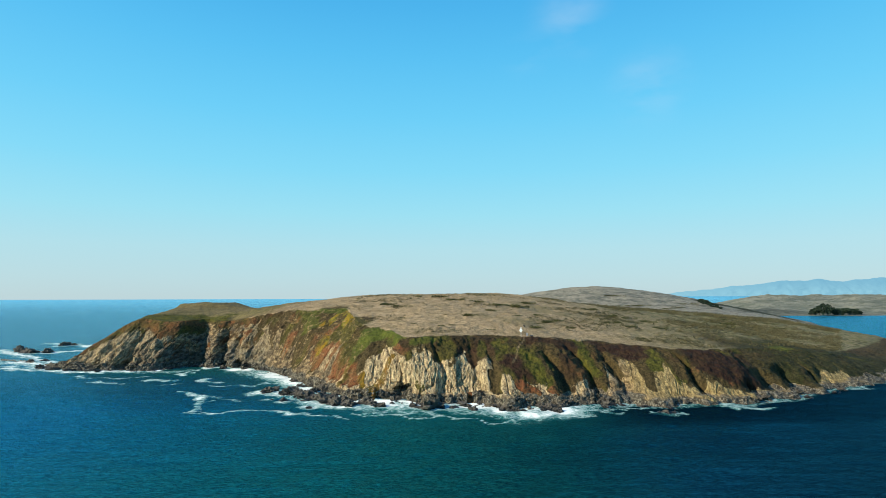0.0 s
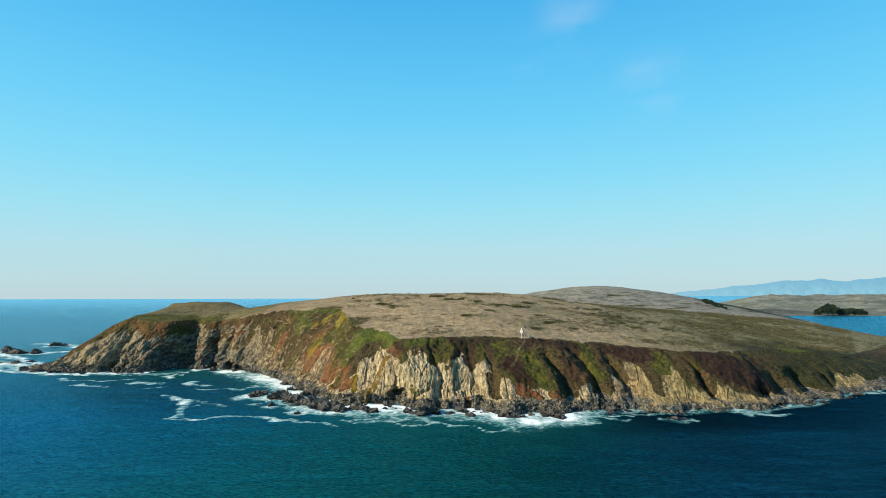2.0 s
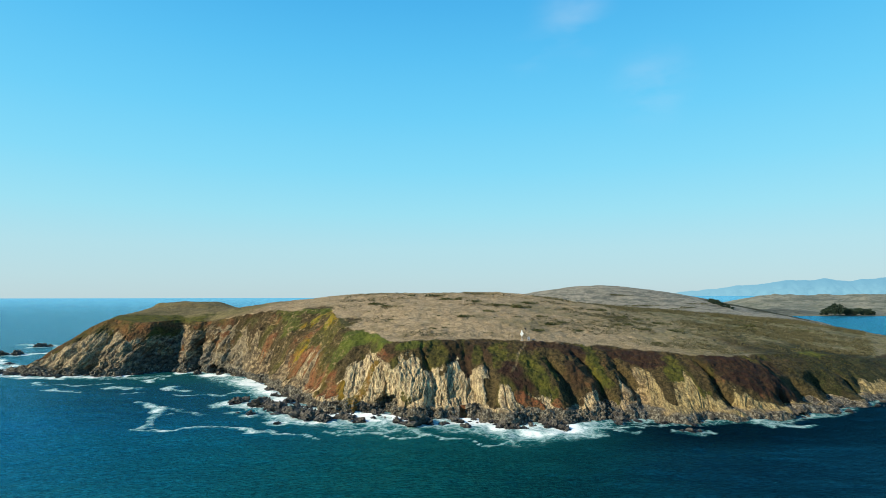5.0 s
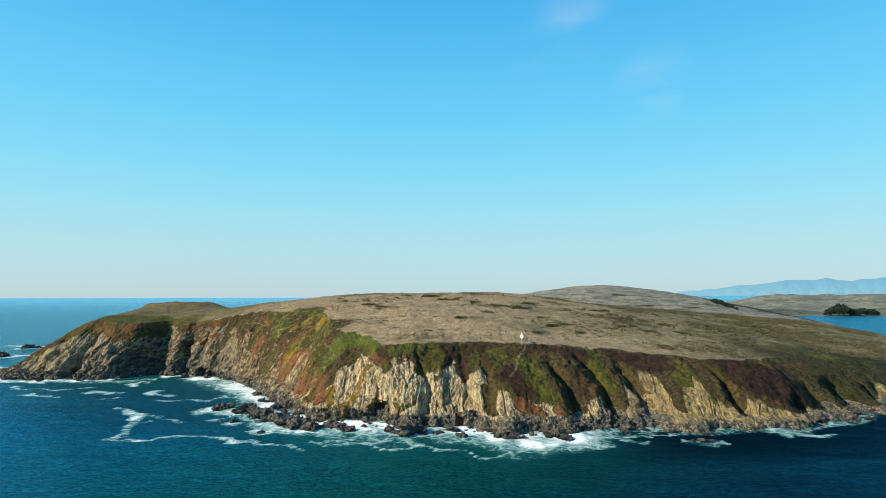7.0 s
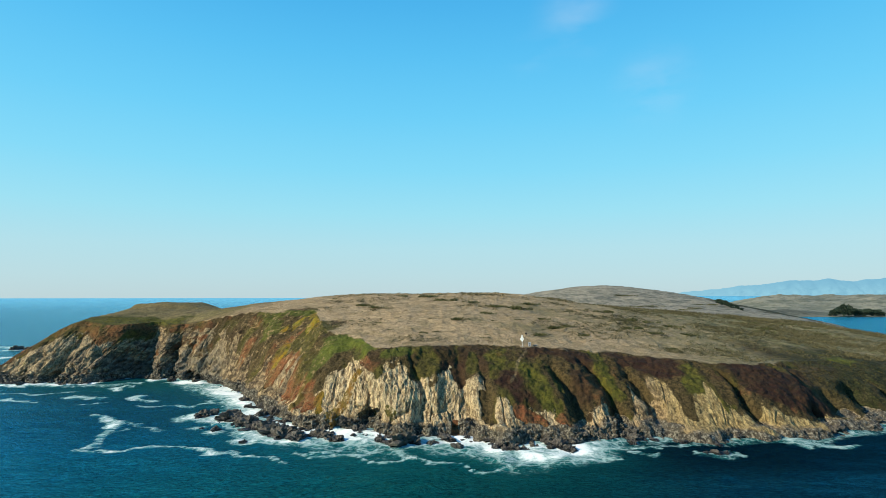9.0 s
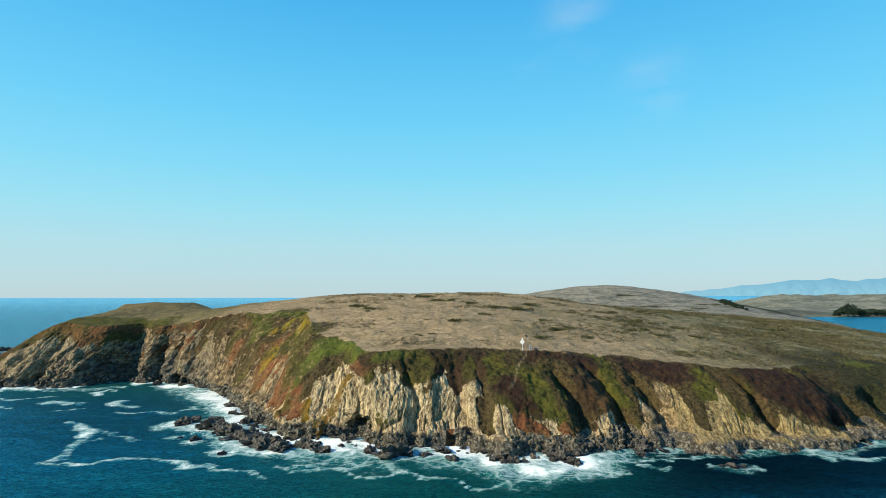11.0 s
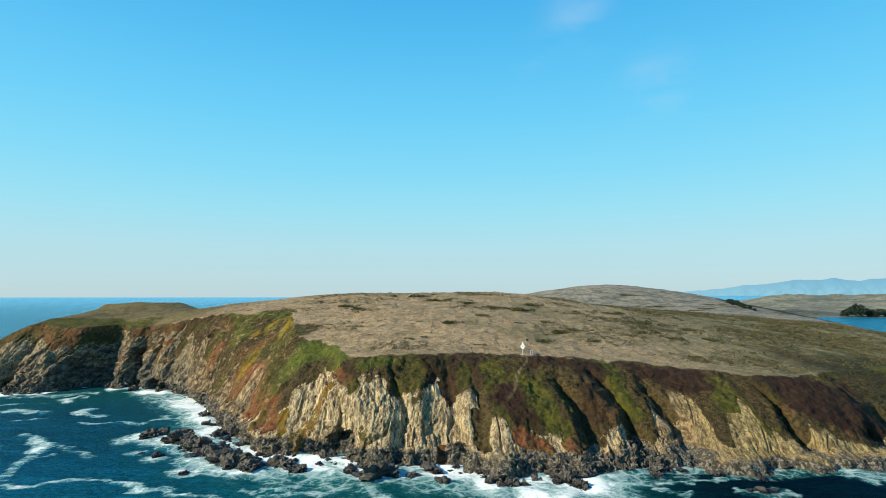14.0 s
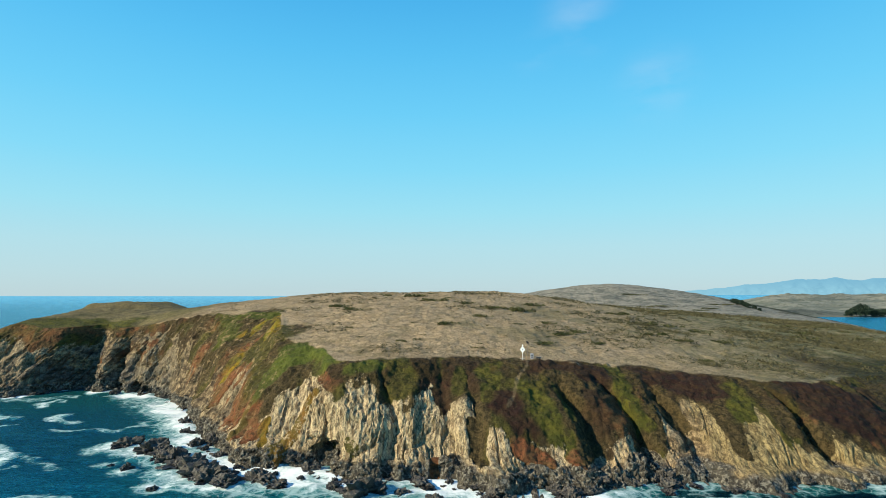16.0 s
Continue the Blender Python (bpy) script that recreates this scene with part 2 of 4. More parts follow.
    flute = m.math("ADD", m.math("MULTIPLY", flute, 0.6), m.math("MULTIPLY", rill, 0.4))
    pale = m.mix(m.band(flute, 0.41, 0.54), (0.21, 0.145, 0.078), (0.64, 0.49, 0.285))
    pale = m.mix(m.band(mid, 0.5, 0.66, 0, 0.6), pale, (0.3, 0.235, 0.12))
    ochre = m.mix(m.band(flute, 0.4, 0.56), (0.2, 0.14, 0.058), (0.45, 0.335, 0.15))
    lay = m.noise(0.5, 6, 0.72, (0.5, 0.4, 1.0))
    brown = m.mix(m.band(lay, 0.4, 0.62), (0.085, 0.06, 0.036), (0.44, 0.315, 0.175))
    brown = m.mix(m.band(big, 0.5, 0.62, 0, 0.5), brown, m.mix(m.band(flute, 0.36, 0.64), (0.08, 0.066, 0.05), (0.27, 0.225, 0.165)))
    # grey rock, made darker to put the cove wall's shade into its colour
    shaded_slate = m.mix(m.band(lay, 0.38, 0.62), (0.04, 0.037, 0.034), (0.19, 0.175, 0.148))
    brown = m.mix(m.math("MULTIPLY", m.attr("shaded_slate"), m.band(m.noise(0.12, 5, 0.6), 0.38, 0.52)), brown, shaded_slate)
    rock = m.mix(m.attr("pale"), brown, pale)
    rock = m.mix(m.attr("ochre"), rock, ochre)
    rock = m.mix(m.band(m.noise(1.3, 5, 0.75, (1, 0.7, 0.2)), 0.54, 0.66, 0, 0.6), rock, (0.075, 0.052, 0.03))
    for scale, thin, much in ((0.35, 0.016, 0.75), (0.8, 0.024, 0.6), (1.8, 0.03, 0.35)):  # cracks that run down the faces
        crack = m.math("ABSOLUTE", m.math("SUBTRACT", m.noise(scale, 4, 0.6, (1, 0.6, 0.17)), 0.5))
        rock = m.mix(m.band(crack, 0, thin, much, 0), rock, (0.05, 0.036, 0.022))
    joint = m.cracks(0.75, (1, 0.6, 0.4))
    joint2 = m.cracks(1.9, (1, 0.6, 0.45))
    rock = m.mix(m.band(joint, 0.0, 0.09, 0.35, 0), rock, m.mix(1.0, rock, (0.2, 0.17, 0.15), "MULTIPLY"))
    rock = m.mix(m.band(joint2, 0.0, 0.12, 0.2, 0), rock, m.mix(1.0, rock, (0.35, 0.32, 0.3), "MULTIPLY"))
    foot = m.mix(m.band(mid, 0.35, 0.65), (0.03, 0.026, 0.021), (0.09, 0.078, 0.058))
    foot = m.mix(m.band(fine, 0.47, 0.6), foot, (0.25, 0.222, 0.17))
    rock = m.mix(m.attr("foot"), rock, foot)
    edge = m.math("ADD", m.attr("rock"), m.math("MULTIPLY", m.math("SUBTRACT", fine, 0.5), 1.1))
    edge = m.math("ADD", edge, m.math("MULTIPLY", m.math("SUBTRACT", flute, 0.5), 0.4))
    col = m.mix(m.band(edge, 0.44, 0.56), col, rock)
    n1 = m.bump(flute, 1.2, m.math("MULTIPLY", m.attr("rock"), 0.9))
    n1 = m.bump(m.band(joint, 0, 0.25), 0.4, m.math("MULTIPLY", m.attr("rock"), 0.5), n1)
    n2 = m.bump(fine, 0.7, 0.8, n1)
    n2 = m.bump(tiny, 0.3, 0.6, n2)
    return m.done(col, n2)


def water_material():
    m = Mat("sea_water", 0.12)
    swell = m.noise(0.06, 3, 0.5, (0.5, 1.5, 1))
    chop = m.noise(0.55, 5, 0.65, (0.5, 1.2, 1))
    rip = m.noise(1.9, 4, 0.65, (0.8, 0.9, 1))
    tint = m.noise(0.012, 3, 0.5, (1, 2.2, 1))
    deep = m.mix(m.band(tint, 0.35, 0.65), (0.002, 0.054, 0.106), (0.002, 0.058, 0.094))
    deep = m.mix(m.attr("teal"), deep, (0.0015, 0.05, 0.05))
    # cove: greener water, its body also darkened to stand for weaker reflection
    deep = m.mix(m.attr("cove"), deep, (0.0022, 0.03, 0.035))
    # right-hand water: its weaker sky reflection painted as a darker body
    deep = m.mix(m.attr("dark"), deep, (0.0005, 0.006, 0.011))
    # open sea and lagoon: reflected sky and swell bands put into body colour
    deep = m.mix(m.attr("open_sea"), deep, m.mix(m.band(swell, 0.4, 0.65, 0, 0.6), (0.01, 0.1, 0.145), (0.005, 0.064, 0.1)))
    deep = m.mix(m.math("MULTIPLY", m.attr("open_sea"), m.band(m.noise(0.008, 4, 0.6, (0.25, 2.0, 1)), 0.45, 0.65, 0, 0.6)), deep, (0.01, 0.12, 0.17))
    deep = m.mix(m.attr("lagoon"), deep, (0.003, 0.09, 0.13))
    # dark and bright sides of wavelets, and their glints, put into the colour
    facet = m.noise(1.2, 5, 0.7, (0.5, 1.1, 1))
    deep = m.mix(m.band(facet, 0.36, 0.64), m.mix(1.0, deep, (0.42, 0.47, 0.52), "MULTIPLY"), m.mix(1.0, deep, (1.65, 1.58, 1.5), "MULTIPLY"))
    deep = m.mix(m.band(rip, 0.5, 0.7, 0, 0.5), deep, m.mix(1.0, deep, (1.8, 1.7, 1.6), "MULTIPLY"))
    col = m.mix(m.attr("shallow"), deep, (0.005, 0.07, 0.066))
    lace = m.swirl(0.12, 8, 0.68, 7.0)
    lace2 = m.swirl(0.55, 6, 0.72, 2.0)
    cells = m.math("MINIMUM", m.cracks(0.2, (1, 1, 1)), m.math("ADD", m.cracks(0.55, (1, 1, 1)), 0.04))
    f = m.math("ADD", m.attr("foam"), m.math("MULTIPLY", m.math("SUBTRACT", lace, 0.5), 1.9))
    f = m.math("ADD", f, m.math("MULTIPLY", m.math("SUBTRACT", lace2, 0.5), 0.9))
    web = m.math("MULTIPLY", m.band(cells, 0.0, 0.16, 1, 0), m.band(f, 0.12, 0.5, 0, 0.62))
    fm = m.math("MAXIMUM", m.band(f, 0.42, 0.95, 0, 0.96), web)
    fm = m.math("MULTIPLY", fm, m.band(m.attr("foam"), 0.03, 0.25))
    col = m.mix(m.math("MULTIPLY", m.band(f, -0.1, 0.6, 0, 0.75), m.band(m.attr("foam"), 0.02, 0.3)), col, (0.03, 0.2, 0.19))
    n = m.bump(chop, 1.5, 0.75, m.bump(swell, 2.5, 0.5))
    n = m.bump(rip, 0.4, 0.6, n)
    # body colour below, a blue-tinted gloss by Fresnel above, dull white foam on top
    body, gloss, fres, foam, wet, whole = (m.t.nodes.new("ShaderNode" + k) for k in ("BsdfDiffuse", "BsdfGlossy", "Fresnel", "BsdfDiffuse", "MixShader", "MixShader"))
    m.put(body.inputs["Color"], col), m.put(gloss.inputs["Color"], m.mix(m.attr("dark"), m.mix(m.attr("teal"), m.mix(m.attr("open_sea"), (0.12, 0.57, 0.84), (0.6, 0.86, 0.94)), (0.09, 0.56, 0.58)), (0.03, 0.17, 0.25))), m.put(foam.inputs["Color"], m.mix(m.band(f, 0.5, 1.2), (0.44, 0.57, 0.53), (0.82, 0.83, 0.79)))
    gloss.inputs["Roughness"].default_value, fres.inputs["IOR"].default_value = 0.22, 1.33
    for k in (body, gloss, fres):
        m.put(k.inputs["Normal"], n)
    # extra sheen added on top of the Fresnel gloss, growing with distance
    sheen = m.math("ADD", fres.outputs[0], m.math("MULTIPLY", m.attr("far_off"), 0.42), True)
    for mixer, f, a, b in ((wet, sheen, body, gloss), (whole, fm, wet, foam)):
        m.put(mixer.inputs[0], f), m.put(mixer.inputs[1], a.outputs[0]), m.put(mixer.inputs[2], b.outputs[0])
    m.put(m.t.nodes["Material Output"].inputs["Surface"], whole.outputs[0])
    m.t.nodes.remove(m.b)
    return m.m


# ---- the headland ----
SHORE = [(-420, 420), (-300, 400), (-262, 374), (-250, 362), (-237, 356), (-222, 352), (-205, 347), (-196, 350), (-186, 346), (-178, 350), (-172, 357), (-167, 365), (-162, 371), (-158, 373), (-154, 367), (-148, 361), (-143, 365), (-138, 362), (-129, 357), (-116, 353), (-96, 330), (-80, 306), (-66, 284), (-52, 264), (-36, 250), (-20, 246), (-14, 243), (-6, 240), (0, 243), (6, 241), (12, 243), (19, 236), (26, 229), (40, 232), (52, 231), (64, 239), (75, 239), (90, 234), (105, 236), (118, 238)]
SHORE += [(130, 240), (142, 246), (166, 259), (187, 271), (208, 282), (260, 312), (340, 390), (430, 500)]
TOP = [(-420, 440), (-300, 430), (-262, 378), (-248, 366), (-237, 365), (-228, 367), (-222, 369), (-211, 375), (-205, 378), (-194, 378), (-184, 374), (-176, 374), (-170, 376), (-165, 383), (-162, 386), (-158, 386), (-153, 381), (-147, 378), (-142, 380), (-137, 378), (-127, 375), (-112, 370), (-95, 364), (-78, 354), (-58, 342), (-50, 316), (-42, 297), (-30, 288), (-19, 270), (-4, 269), (10, 274), (25, 279), (50, 278), (79, 281), (100, 274), (119, 272), (135, 280)]
TOP += [(150, 294), (166, 303), (190, 316), (215, 326), (260, 360), (340, 440), (430, 550)]
# height of the brow along the western cliffs
BROW = [(-420, -3), (-262, 0.5), (-248, 3), (-237, 6.5), (-228, 13.5), (-222, 17.5), (-211, 26), (-205, 29.8), (-194, 30), (-184, 28.8), (-170, 29.3), (-160, 30), (-145, 28.6), (-135, 30), (-120, 33), (-95, 36.5), (-80, 37)]
# heights of the open ground: x, y, height
HILLS = [(-204, 379, 30.2), (-178, 376, 29.5), (-163, 390, 31), (-133, 400, 35.5), (-101, 370, 36), (-57, 337, 36.5), (-28, 292, 30), (-18, 268, 26), (-4, 269, 26.3), (25, 280, 26), (50, 278, 25), (79, 282, 22.5), (119, 271, 19.5), (162, 301, 17), (191, 320, 16.5)]
HILLS += [(15, 310, 34), (-70, 440, 43.4), (0, 440, 46.1), (45, 445, 46.2), (109, 500, 37), (-206, 392, 31.2), (-204, 408, 33.2), (-208, 430, 35.4), (-190, 390, 32.2), (-212, 470, 35), (-190, 472, 35.5), (-165, 475, 34.5), (-114, 405, 38.5), (-90, 410, 41.3), (-140, 450, 35), (251, 600, 26), (-200, 540, 0), (-110, 520, 30)]
HILLS += [(170, 540, 33.5), (150, 640, 28), (266, 960, 59.5), (353, 970, 48.5), (459, 1000, 28), (590, 1050, 2), (430, 730, 16), (402, 600, 11), (355, 450, 9), (480, 600, -5), (420, 440, -5), (520, 730, -5), (640, 960, -6), (130, 960, 45), (215, 720, 28), (60, 620, 37), (230, 340, 12), (266, 1250, 8), (0, 1000, 20)]
hp = np.array(HILLS, float)


def tps(r2):
    return np.where(r2 > 0, r2 * np.log(np.maximum(r2, 1e-9)) * 0.5, 0.0)


def fit_hills():
    q = hp[:, :2] / 100
    n = len(q)
    k = tps(((q[:, None] - q[None]) ** 2).sum(-1)) + np.eye(n) * 0.004
    p = np.hstack([np.ones((n, 1)), q])
    a = np.zeros((n + 3, n + 3))
    a[:n, :n], a[:n, n:], a[n:, :n] = k, p, p.T
    return np.linalg.solve(a, np.concatenate([hp[:, 2], np.zeros(3)]))


hill_w = fit_hills()


def open_ground(x, y):
    """Height of the rolling ground above the sea."""
    x, y = np.broadcast_arrays(np.asarray(x, float), np.asarray(y, float))
    z = hill_w[-3] + hill_w[-2] * x / 100 + hill_w[-1] * y / 100
    for (hx, hy), w in zip(hp[:, :2], hill_w):
        z = z + w * tps(((x - hx) ** 2 + (y - hy) ** 2) / 1e4)
    # the flat knoll behind the western point
    side = np.where(x < -207, (-207 - x) / 5, np.maximum(x + 182, 0) / 32)
    knoll = np.hypot(np.maximum(side, 0), np.maximum(np.abs(y - 464) - 20, 0) / 10)
    return z + np.maximum(40.2 - z, 0) * step(1, 0.1, knoll)


def rolling(x, y):
    return fbm(x / 60, y / 60, 21, 3) * 0.9 + fbm(x / 14, y / 14, 22, 4) * 0.5 + fbm(x / 3.2, y / 3.2, 23, 3) * 0.3


def land_z(x, y):
    return open_ground(x, y) + rolling(x, y)


# gullies down the cliffs: x at the foot, depth, half width, lean towards the top, how far up they reach
GULLIES = [(-216, 2.2, 3, 6, 0.9), (-199, 2.5, 2.5, 7, 0.9), (-190, 2, 2.2, 7, 0.9), (-142, 2.2, 1.8, 2, 0.9), (-131, 2, 2, 2, 0.9), (-119, 3, 4, 2, 0.9), (-104, 3, 4, 6, 0.9), (-90, 1.5, 4, 6, 0.9), (-74, 1, 3, 6, 0.9), (-19, 2.6, 1.3, -2.5, 0.6), (-0.5, 2.4, 1.2, -5, 1.02), (14, 1.6, 2.0, 0, 0.95), (22, 1.8, 2.2, 1, 0.95)]
GULLIES += [(54, 6.5, 4.2, -8, 0.85), (68, 5.6, 3.4, -9.5, 0.95), (81, 5.2, 3.0, -9, 0.85), (115, 5.2, 2.5, -11, 0.9), (138, 5, 3, -2, 0.4), (152, 6, 5, -4, 0.55), (168, 8, 7, -5, 0.6), (185, 4, 3, -3, 0.7), (194, 2, 3, 0, 0.7)]
# hollows that the waves have cut into the foot: x, half width, height, depth
CAVES = [(-18.5, 3.0, 6.5, 5), (-199, 2.6, 5.5, 4.5), (-211, 3, 3.5, 3), (-190, 2, 3.5, 3), (-139, 1.8, 5, 3.5), (-129, 2.2, 5.5, 4.5), (-124, 1.4, 4, 3), (-172, 4, 4, 2)]
ROCK_LINE = [(-420, 0.9), (-215, 0.9), (-180, 0.75), (-165, 0.85), (-140, 0.85), (-118, 0.7), (-104, 0.4), (-88, 0.22), (-70, 0.2), (-50, 0.26), (-42, 0.3), (-36, 0.38), (-31, 0.55), (-27, 0.62), (-23, 0.56), (-20, 0.53), (-13, 0.72), (-6, 0.67), (-2, 0.52), (0, 0.49), (6, 0.53), (10, 0.6), (13, 0.41), (16, 0.5), (18.5, 0.56), (21, 0.48), (22.5, 0.2), (24, 0.3), (27, 0.37), (29, 0.38), (31, 0.29), (38, 0.29), (42, 0.24), (46, 0.17), (50, 0.12), (53, 0.2), (57, 0.25), (60, 0.33)]
ROCK_LINE += [(62, 0.28), (64, 0.15), (68, 0.12), (72, 0.3), (75, 0.55), (76.5, 0.42), (78, 0.35), (81, 0.5), (88, 0.52), (89.5, 0.4), (91, 0.29), (93, 0.3), (95, 0.4), (97.5, 0.42), (100, 0.6), (101.5, 0.42), (102.5, 0.27), (104, 0.32), (107, 0.24), (110, 0.26), (112, 0.16), (114, 0.12), (116.5, 0.36), (118.5, 0.3), (121, 0.28), (130, 0.25), (134, 0.16), (137, 0.1), (140, 0.17), (145, 0.15), (150, 0.08), (166, 0.13), (176, 0.1), (186, 0.1), (190, 0.25), (195, 0.42), (200, 0.36), (209, 0.3), (213, 0.15), (430, 0.2)]
PROFILE_STEEP = [(0, 0), (0.1, 0.09), (0.5, 0.56), (0.8, 0.86), (1, 1)]
PROFILE_BROAD = [(0, 0), (0.045, 0.1), (0.09, 0.15), (0.16, 0.175), (0.45, 0.56), (0.7, 0.8), (0.9, 0.95), (1, 1)]

us = np.concatenate([np.linspace(-420, -266, 40), np.arange(-264, -130, 0.45), np.arange(-129.7, 142, 0.31), np.arange(142.3, 216, 0.45), 216 + 215 * np.linspace(0.003, 1, 90) ** 1.5])
v_sea = np.linspace(-1, -0.05, 10)
v_cliff = np.linspace(0, 1, 200)
far_d = np.concatenate([np.arange(0.6, 60, 0.8), 60 * 1.028 ** np.arange(1, 96)])


def blob(x, y, cx, cy, rx, ry, seed, wild=0.5):
    """A patch with a ragged outline, 0 to 1."""
    r = np.hypot((x - cx) / rx, (y - cy) / ry) + wild * fbm(x / (0.5 * rx + 2), y / (0.5 * ry + 2), seed, 4)
    return step(1.15, 0.8, r)


def headland():
    shore, top = soft_curve(us, SHORE)[None], soft_curve(us, TOP)[None]
    U = us[None]
    ground_at_top = open_ground(U, top)
    west_end = step(-84, -100, U)
    crest = west_end * soft_curve(U, BROW) + (1 - west_end) * np.maximum(ground_at_top, 1.5)
    # cliff rows
    V = v_cliff[:, None]
    left = step(-85, -110, U)
    prof = left * soft_curve(V, PROFILE_STEEP) + (1 - left) * soft_curve(V, PROFILE_BROAD)
    y = shore + V * (top - shore)
    z = prof * crest
    gully = np.zeros_like(y)
    for gx, depth, width, lean, reach in GULLIES:
        off = (U - gx - lean * V + 2.2 * fbm(V * 2.6, U * 0 + gx, 5, 4)) / (width * (1 - 0.35 * V))
        cut = np.exp(-np.abs(off) ** 1.6 * 1.2)
        gully = gully + depth * cut * step(-0.12, 0.2, V) * step(reach, reach * 0.6, V)
    ribs = ridged(U / 15 + 0.25 * V, V * 0.9 + U * 0.002, 3, 3) - 0.6
    flank = step(-30, -48, U) * step(-135, -112, U)
    gully = gully * (1 - 0.8 * flank) + ribs * (1.3 + 2.0 * step(-60, -110, U)) * (1 - 0.85 * flank) * step(0, 0.2, V) * step(0.95, 0.5, V)
    y = y + gully * 0.9
    z = z - gully * 0.22 * (V > 0)
    for cx, half, high_up, depth in CAVES:
        y = y + depth * np.exp(-((U - cx + 0.5 * fbm(V * 20, U / 3, 14, 2)) / half) ** 4) * step(high_up, high_up * 0.55, z + 0.8 * fbm(U / 2, V * 9, 13, 2)) * (V > 0)
    y = y + step(0.3, 0.06, V) * (1 - left) * (3.6 * fbm(U / 11, V * 1.5, 12, 4) + 1.2)
    xc = U + 1.6 * fbm(V * 3, U / 9, 11, 3) * step(0, 0.1, V) * step(1, 0.85, V)
    # sea bed rows
    vs = v_sea[:, None]
    ys = shore + vs * 26
    zs = vs * 6.0 + 0 * U
    # open ground rows, spreading as they recede
    D = far_d[:, None]
    yf = top + D
    xf = U + np.where(U > 0, U * 0.0011, U * 0.0002) * np.maximum(D - 40, 0)
    zf = open_ground(xf, yf)
    zf = zf + rolling(xf, yf) * step(0, 10, D)
    zf = zf + (crest - ground_at_top) * west_end * step(22, 0, D)
    # the seaward side of the western point falls away behind its brow
    fall = step(-205, -214, xf + 2.5 * fbm(yf / 14, xf / 14, 24, 3)) * step(-1, 9, D)
    zf = zf * (1 - fall) - 8 * fall
    zf = np.where(zf < 1.0, zf - 3, zf)
    X = np.vstack([np.broadcast_to(U, ys.shape), xc, xf])
    Y = np.vstack([ys, y, yf])
    Z = np.vstack([zs, z, zf])
    VV = np.vstack([np.broadcast_to(vs, ys.shape), np.broadcast_to(V, y.shape), 1 + np.broadcast_to(D, yf.shape) / 40])
    # covers
    line = soft_curve(us, ROCK_LINE)[None]
    q = step(-30, -48, X) * step(-132, -108, X)  # the broad western flank, whose fall line runs aside
    G, C = 0.56 * X - 0.83 * Y, 0.83 * X + 0.56 * Y
    n_r = fbm(X / 10, VV * 3, 31, 4) * 0.08 + fbm(X / 3.5, VV * 9, 32, 4) * 0.07
    n_r = n_r * (1 - q) + q * (fbm(G / 7, C / 22, 36, 4) * 0.3 + fbm(G / 2.4, C / 9, 37, 3) * 0.15)
    rock = step(0.13, -0.13, VV - line - n_r)
    foot = step(0.7, -0.5, Z - 3.9 + 1.2 * step(65, 95, X) - 1.3 * fbm(X / 7, Y / 7, 33, 3))
    high = step(0.34, 0.74, VV + 0.16 * step(-168, -148, X) + 0.22 * fbm(X / 14, VV * 2, 39, 4))
    rock = np.where(X < -105, np.maximum(rock * (1 - 0.5 * step(0.05, 0.35, fbm((X - Z) / 8, (X + Z) / 14, 147, 4)) * step(0.2, 0.4, VV)), 0.46 + 0.35 * fbm(X / 6, Z / 5, 34, 4)) * (1 - (0.62 - 0.3 * step(-164, -155, X)) * high) * step(1.0, 0.86, VV + 0.12 * fbm(X / 12, VV * 2, 35, 3)), rock)
    rock = np.maximum(rock, foot)
    pale = np.maximum(blob(X, Y, -14, 252, 50, 26, 41), 0.8 * blob(X, Y, 55, 245, 28, 16, 48))
    # the patch at x -240 also paints the western point's sunlit face brighter
    pale = np.maximum(np.maximum(pale, 0.5 * blob(X, Y, -240, 362, 48, 28, 53)), np.maximum(0.55 * blob(X, Y, -62, 272, 30, 26, 54), 0.25 * blob(X, Y, -118, 362, 18, 18, 55))) * (1 - foot)
    ochre = step(78, 90, X + 6 * fbm(X / 10, Y / 10, 42)) * (1 - foot)
    plants = step(1.03, 0.99, VV + 0.05 * fbm(X / 6, Y / 6, 43, 3))
    plants = np.maximum(plants, blob(X, Y, -45, 305, 8, 14, 44, 0.35))
    plants = np.maximum(plants, blob(X, Y, -68, 350, 10, 9, 49, 0.35))
    plants = np.maximum(plants, blob(X, Y, -190, 385, 60, 12, 45))
    plants = np.maximum(plants, step(136, 160, X + 8 * fbm(X / 20, Y / 20, 46)) * step(352, 318, Y + 14 * fbm(X / 15, Y / 15, 47)))
    grassy = step(-88, -118, X + 6 * fbm(X / 14, Y / 14, 107)) * step(1.0, 1.04, VV)
    plants = np.maximum(plants, 0.68 * grassy)
    brush = blob(X, Y, 455, 850, 75, 95, 146, 0.4)
    plants = np.maximum(plants, brush)
    moor = np.maximum(0.55 * blob(X, Y, 130, 350, 60, 24, 91, 0.8), 0.8 * step(50, 150, X + 15 * fbm(X / 30, Y / 20, 95)))
    moor = np.maximum(np.maximum(moor, blob(X, Y, 230, 420, 70, 60, 93)), step(115, 165, X + 12 * fbm(X / 25, Y / 18, 148, 3)) * step(640, 540, Y))
    heath = step(560, 640, Y + 30 * fbm(X / 60, Y / 60, 92))
    # shared raggedness for the strokes of cover
    nx = fbm(X / 5.5, Y / 5.5, 130, 4)
    ny = fbm(X / 5.5, Y / 5.5, 131, 4)

